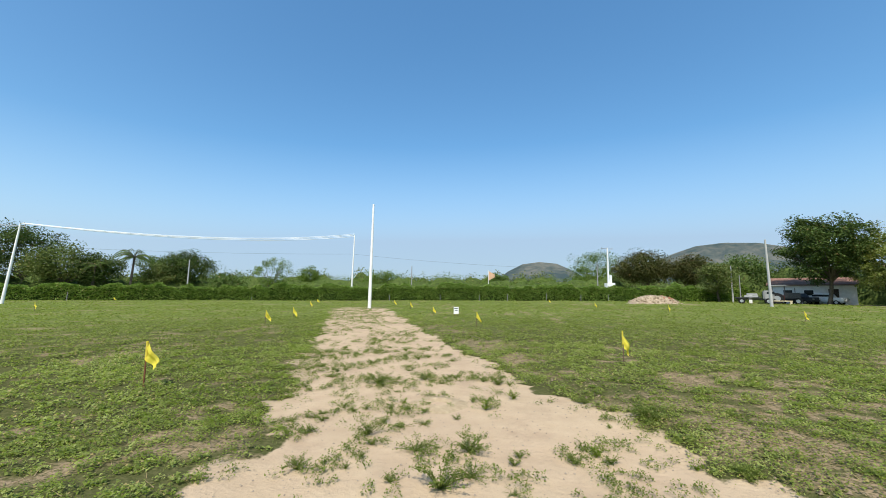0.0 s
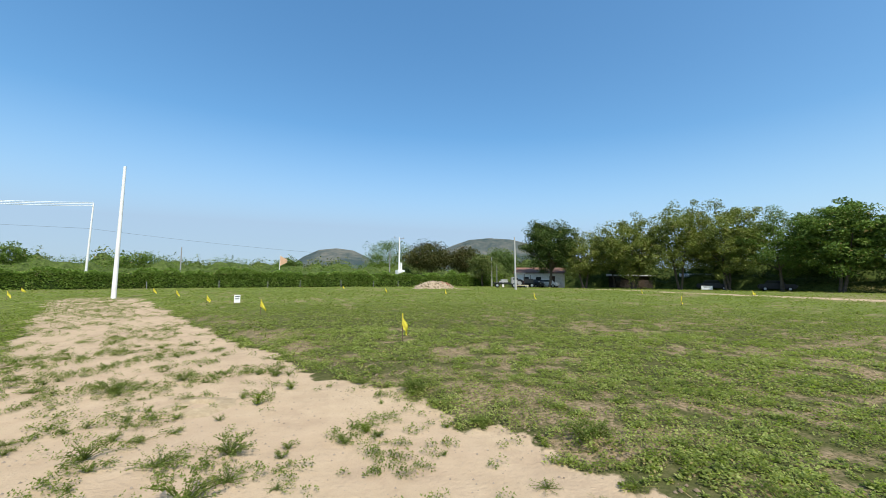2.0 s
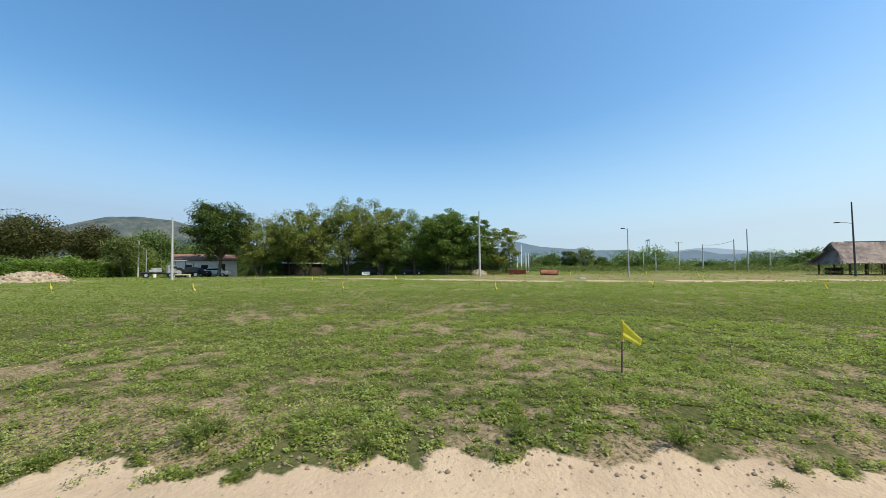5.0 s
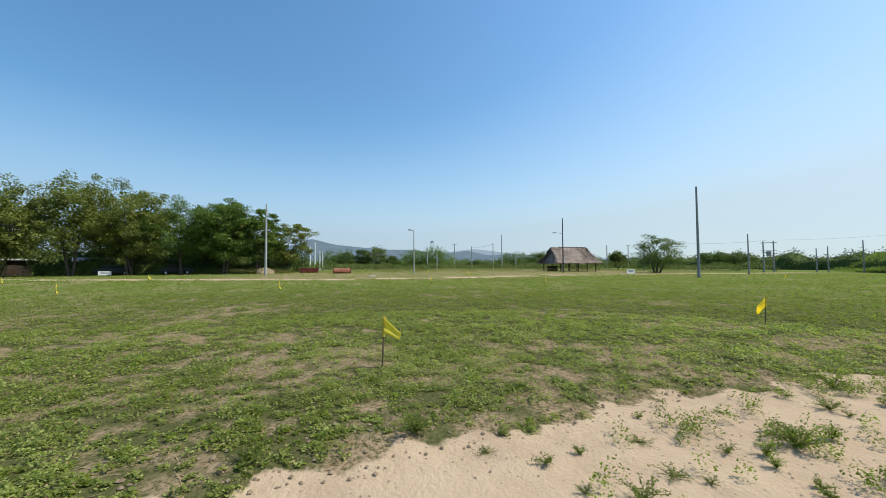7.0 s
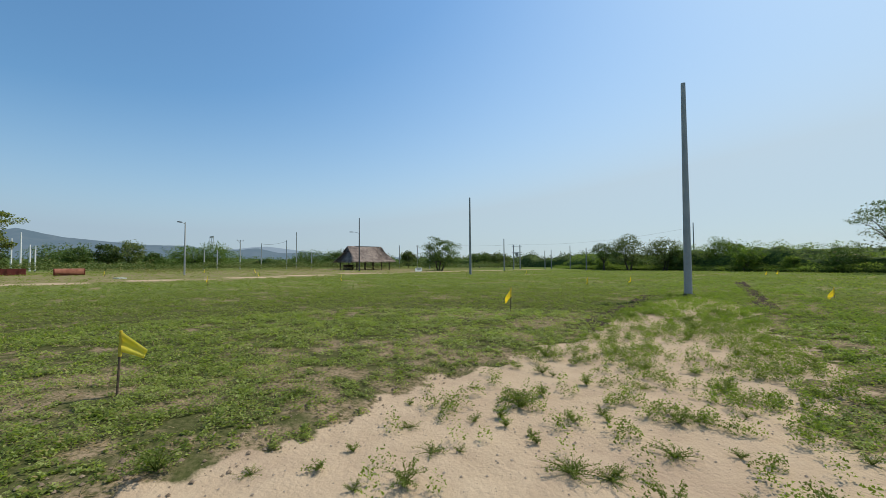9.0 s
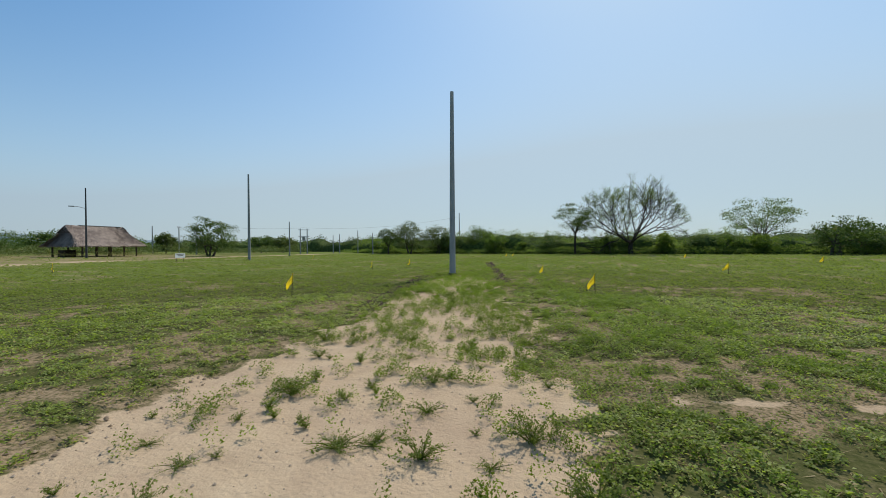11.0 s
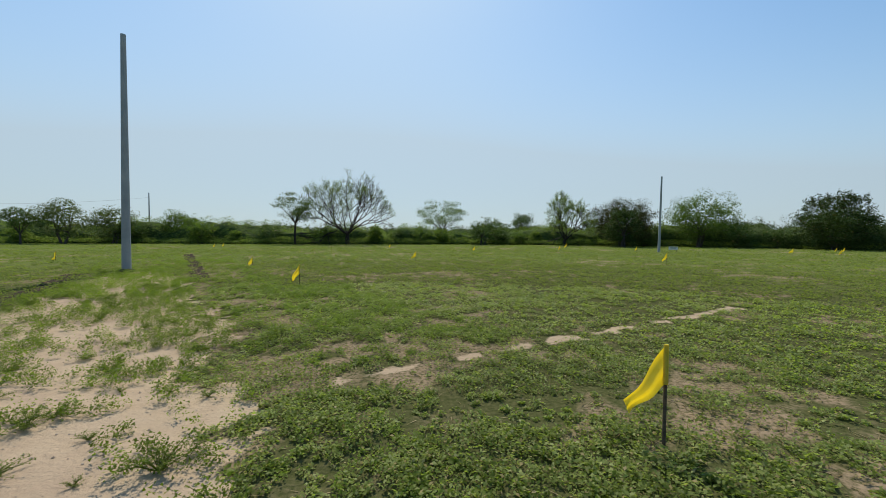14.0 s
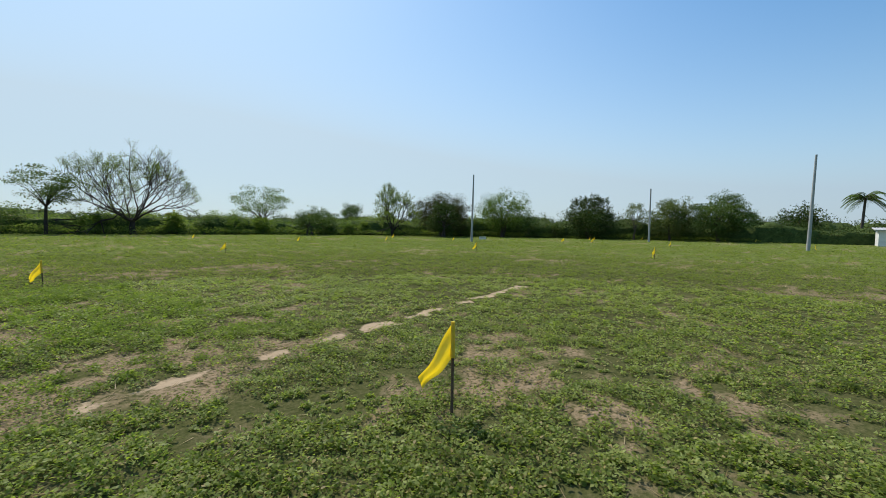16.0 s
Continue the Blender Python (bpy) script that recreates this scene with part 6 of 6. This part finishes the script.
for kind, spots in WEED_SPOTS.items():
    first = None
    for k, (wx, wy) in enumerate(spots):
        m = pose(wx, wy, gz(wx, wy), 0, 0, (k * 137 + kind * 40) % 360) @ Matrix.Scale(0.62 + 0.42 * ((k * 7 + kind) % 5) / 4, 4)
        if first is None:
            ob = empty_at("weed", wx, wy)
            hang("stalk", WEEDS[kind][0], ob)
            hang("foliage", WEEDS[kind][1], ob)
            ob.matrix_basis = m
            first = tagged(ob, "small sprawling green weed on bare sand", "weed", "weeds on the track")
        else:
            copy_thing(first, m)


def anthill():
    bm = bmesh.new()
    n = 20
    rings = ((0.55, -0.02), (0.36, 0.025), (0.20, 0.045), (0.13, 0.02), (0.06, -0.03))
    prev = None
    for r, z in rings:
        cur = [bm.verts.new((r * (1 + 0.12 * math.sin(k * 2.1)) * math.cos(2 * math.pi * k / n), r * (1 + 0.1 * math.sin(k * 1.3)) * math.sin(2 * math.pi * k / n), z)) for k in range(n)]
        if prev:
            for k in range(n):
                bm.faces.new((prev[k], prev[(k + 1) % n], cur[(k + 1) % n], cur[k]))
        prev = cur
    bm.faces.new(prev)
    ob = new("ant_mound", finish(bm, "ant_mound", surface("loose sand", (0.30, 0.22, 0.13), (0.46, 0.355, 0.22), 14.0, 0.95, 0, 0.8)))
    ob.matrix_basis = pose(0.19, 3.95, gz(0.19, 3.95) - 0.01)
    tagged(ob, "low sandy mound with a hollow on the track", "mound")


anthill()


# ---- grass and weeds of the field ----
def ring_points(rng, r0, r1, count):
    r = np.sqrt(rng.random(count) * (r1 * r1 - r0 * r0) + r0 * r0)
    a = rng.random(count) * 2 * np.pi
    return 1.4 + r * np.cos(a), -2.4 + r * np.sin(a)


def edge_points(rng, count, s0, s1, side):
    """Points along one edge of the track."""
    s = s0 + (s1 - s0) * rng.random(count)
    q = (2.2 if side > 0 else -2.95) + rng.normal(size=count) * 0.42
    return 9.0 - 0.302 * s + 0.953 * q, -22.5 + 0.953 * s + 0.302 * q


def patch_points(rng, count, s0, s1, q0, q1):
    s, q = s0 + (s1 - s0) * rng.random(count), q0 + (q1 - q0) * rng.random(count)
    return 9.0 - 0.302 * s + 0.953 * q, -22.5 + 0.953 * s + 0.302 * q


def blades(name, label, xy, length, width, mat, seed):
    """Short bent grass blades where the field's growth is thick."""
    rng = np.random.default_rng(seed)
    x, y = xy
    prob = (0.05 + 0.95 * smooth(0.38, 0.52, clumps_at(x, y))) * (1 - 0.6 * bare_at(x, y)) * (sand_at(x, y) < 0.42)
    keep = rng.random(len(x)) < prob
    x, y = x[keep], y[keep]
    n = len(x)
    size = length * (0.55 + 0.9 * rng.random(n))
    pos = np.stack([x, y, ground_z(x, y) - 0.005], 1)
    ang, bend = rng.random(n) * 2 * np.pi, 0.25 + 0.9 * rng.random(n)
    tip = pos + np.stack([np.cos(ang) * size * bend, np.sin(ang) * size * bend, size * (1.1 - 0.5 * bend)], 1)
    side = np.stack([-np.sin(ang), np.cos(ang), np.zeros(n)], 1) * (size * width)[:, None]
    me = mesh_np(name, np.stack([pos - side, pos + side, tip], 1).reshape(-1, 3), np.arange(3 * n).reshape(n, 3), mat)
    return tagged(new(name, me), label, "grass", kind="stuff")


def carpet(name, label, xy, per, radius, height, length, width, mat, seed, up=0.62, far=True, bald=0.9, on_sand=False, shore=0.50):
    """Low plants side by side, each a small dome of leaves, thinner where the ground is worn."""
    rng = np.random.default_rng(seed)
    x, y = xy
    c = clumps_at(x, y)
    prob = (0.26 + 0.74 * smooth(0.38, 0.52, c)) * (1 - bald * bare_at(x, y)) * (sand_at(x, y) < shore)
    if on_sand:
        prob, c = (sand_at(x, y) > 0.35) * (0.04 + 0.96 * tufts_at(x, y)), tufts_at(x, y)
    keep = rng.random(len(x)) < prob
    x, y, c = x[keep], y[keep], c[keep]
    n = len(x)
    big = (0.55 + 0.75 * rng.random(n) ** 1.5) * (0.55 + 1.0 * smooth(0.40, 0.68, c))
    if on_sand:
        big = 0.65 + 0.55 * rng.random(n)
    ground = ground_z(x, y)
    r = np.sqrt(rng.random((n, per)))
    a = rng.random((n, per)) * 2 * np.pi
    px = x[:, None] + np.cos(a) * r * (radius * big)[:, None]
    py = y[:, None] + np.sin(a) * r * (radius * big)[:, None]
    pz = ground[:, None] + (height * big)[:, None] * (1 - 0.75 * r * r) * (0.30 + 0.70 * rng.random((n, per)))
    pos = np.stack([px.ravel(), py.ravel(), pz.ravel()], 1)
    size = length * (0.55 + 0.9 * rng.random(len(pos)))
    me = leaf_mesh(name, (far_leaves if far else leaves)(pos, size, size * width, up, rng), mat)
    return tagged(new(name, me), label, "ground weeds", kind="stuff")


def straw(name, label, xy, length, mat, seed):
    """Dry stalks lying over the worn places."""
    rng = np.random.default_rng(seed)
    x, y = xy
    keep = (rng.random(len(x)) < 0.08 + 0.92 * bare_at(x, y)) & (sand_at(x, y) < 0.3)
    x, y = x[keep], y[keep]
    n = len(x)
    pos = np.stack([x, y, ground_z(x, y) + 0.004], 1)
    a, size = rng.random(n) * 2 * np.pi, length * (0.4 + rng.random(n))
    tip = pos + np.stack([np.cos(a) * size, np.sin(a) * size, size * (0.05 + 0.4 * rng.random(n) ** 2)], 1)
    side = np.stack([-np.sin(a), np.cos(a), np.zeros(n)], 1) * (size * 0.045)[:, None]
    me = mesh_np(name, np.stack([pos - side, pos + side, tip], 1).reshape(-1, 3), np.arange(3 * n).reshape(n, 3), mat)
    return tagged(new(name, me), label, "dry grass", kind="stuff")


G = np.random.default_rng(300)
carpet("field_weeds", "low small-leaved green weeds beside the track", ring_points(G, 2.2, 4.4, 9500), 26, 0.080, 0.085, 0.028, 0.62, LEAF_FIELD, 301, far=False, bald=0.75)
carpet("field_weeds", "low leafy green weeds a few steps off the track", ring_points(G, 4.4, 7.0, 15000), 24, 0.090, 0.085, 0.036, 0.9, LEAF_FIELD, 319, bald=0.75)
carpet("field_weeds", "low green weeds near the track", ring_points(G, 7.0, 13, 40000), 14, 0.115, 0.085, 0.048, 0.95, LEAF_FIELD, 320, bald=0.75)
carpet("field_weeds", "low broad-leaved green weeds covering the field", ring_points(G, 13, 25, 40000), 10, 0.18, 0.09, 0.080, 0.95, LEAF_WIDE, 302, 0.7, bald=0.8)
carpet("field_weeds", "low green weeds covering the wider field", ring_points(G, 25, 48, 36000), 7, 0.30, 0.08, 0.16, 0.9, LEAF_WIDE, 303, 0.8, bald=0.7)
carpet("field_weeds", "low green weeds far across the field", ring_points(G, 48, 80, 24000), 5, 0.5, 0.06, 0.28, 0.9, LEAF_WIDE, 304, 0.85, bald=0.6)
straw("dry_grass", "dry straw lying over worn places of the field", ring_points(G, 2.2, 9, 60000), 0.09, STRAW, 330)
straw("dry_grass", "dry straw farther out in the field", ring_points(G, 9, 22, 70000), 0.16, STRAW, 331)
blades("grass", "short grass blades between the weeds", ring_points(G, 2.4, 11, 70000), 0.07, 0.03, LEAF_BLADE, 306)
blades("grass", "short grass blades across the field", ring_points(G, 11, 30, 50000), 0.12, 0.06, LEAF_BLADE, 307)
carpet("edge_weeds", "taller weeds along the track's edge", edge_points(G, 1500, 8, 48, 1), 34, 0.12, 0.13, 0.030, 0.8, LEAF_FIELD, 308, bald=0.5, shore=0.6)
carpet("edge_weeds", "taller bright weeds along the track's other edge", edge_points(G, 1700, 4, 50, -1), 34, 0.12, 0.13, 0.030, 0.8, LEAF_LIME, 309, bald=0.5, shore=0.8)
carpet("bright_weeds", "bright yellow-green weeds beside the rear of the track", patch_points(G, 1500, -8, 15, -4.6, -1.8), 44, 0.18, 0.20, 0.040, 0.95, LEAF_LIME, 310)
carpet("bright_weeds", "yellow-green weeds round the rear pole", patch_points(G, 700, -14, 5, -2.4, 1.6), 34, 0.18, 0.20, 0.048, 0.95, LEAF_LIME, 311)
carpet("bright_weeds", "lush bright weeds among the field weeds", patch_points(G, 900, 9, 17, -6.0, -2.4), 80, 0.17, 0.20, 0.034, 0.9, LEAF_LIME, 318)
carpet("track_weeds", "bright weed clumps towards the track's rear end", patch_points(G, 1900, -2, 9, -2.8, 1.9), 46, 0.12, 0.20, 0.040, 0.85, LEAF_LIME, 313, 0.5, on_sand=True)
carpet("track_weeds", "loose green weed clumps on the rear of the track", patch_points(G, 2300, 7, 20.5, -2.8, 1.9), 64, 0.090, 0.17, 0.027, 0.95, LEAF_TRACK, 316, 0.45, on_sand=True)
carpet("track_weeds", "brighter shoots among the weeds of the track", patch_points(G, 1700, 6, 20, -2.8, 1.4), 60, 0.080, 0.20, 0.028, 0.95, LEAF_LIME, 314, 0.4, on_sand=True)
carpet("track_weeds", "sprawling weed mats on the front of the track", patch_points(G, 4200, 24, 36, -2.9, 1.9), 42, 0.075, 0.09, 0.024, 0.95, LEAF_TRACK, 315, 0.45, on_sand=True)
carpet("track_weeds", "thin weed mats farther along the track", patch_points(G, 4200, 36, 62, -3.1, 1.9), 24, 0.11, 0.09, 0.034, 0.9, LEAF_TRACK, 317, 0.5, on_sand=True)


def grit(name, label, xy, small, large, mat, seed, on_sand):
    """Small stones or clods lying on the ground."""
    rng = np.random.default_rng(seed)
    x, y = xy
    keep = sand_at(x, y) > 0.35 if on_sand else np.full(len(x), True)
    x, y = x[keep], y[keep]
    n = len(x)
    r = small + large * rng.random(n) ** 3
    z = ground_z(x, y) + r * 0.3
    corner = np.array([(1, 0, 0), (0, 1, 0), (-1, 0, 0), (0, -1, 0), (0, 0, 0.8)], float)
    turn = rng.random(n) * 6.28
    c, sn = np.cos(turn)[:, None], np.sin(turn)[:, None]
    sx, sy = corner[:, 0] * c - corner[:, 1] * sn, corner[:, 0] * sn + corner[:, 1] * c
    v = np.stack([x[:, None] + sx * r[:, None], y[:, None] + sy * r[:, None], z[:, None] + corner[:, 2] * r[:, None]], 2)
    f = np.array([(0, 1, 4), (1, 2, 4), (2, 3, 4), (3, 0, 4)])
    faces = (np.arange(n)[:, None, None] * 5 + f[None]).reshape(-1, 3)
    tagged(new(name, mesh_np(name, v.reshape(-1, 3), faces, mat)), label, "gravel", kind="stuff")


grit("grit", "small stones and crumbs on the sandy track", patch_points(G, 14000, 4, 44, -2.8, 2.6), 0.004, 0.012, surface("grit", (0.16, 0.12, 0.085), (0.42, 0.34, 0.25), 30.0, 0.9), 71, True)
CLOD = surface("dark broken earth", (0.030, 0.022, 0.014), (0.10, 0.072, 0.045), 20.0, 0.95)
grit("earth_clods", "dark broken earth along the old rut", patch_points(G, 2200, -15, 5, -2.75, -2.15), 0.014, 0.06, CLOD, 72, False)
grit("earth_clods", "dark broken earth along the track's rear edge", patch_points(G, 1500, 1, 12, 1.15, 1.75), 0.010, 0.05, CLOD, 73, False)
grit("earth_clods", "brown crumbled earth along the front bank", patch_points(G, 2600, 14, 42, 1.8, 2.7), 0.006, 0.022, surface("brown crumbled earth", (0.12, 0.085, 0.055), (0.32, 0.24, 0.16), 20.0, 0.95), 74, False)
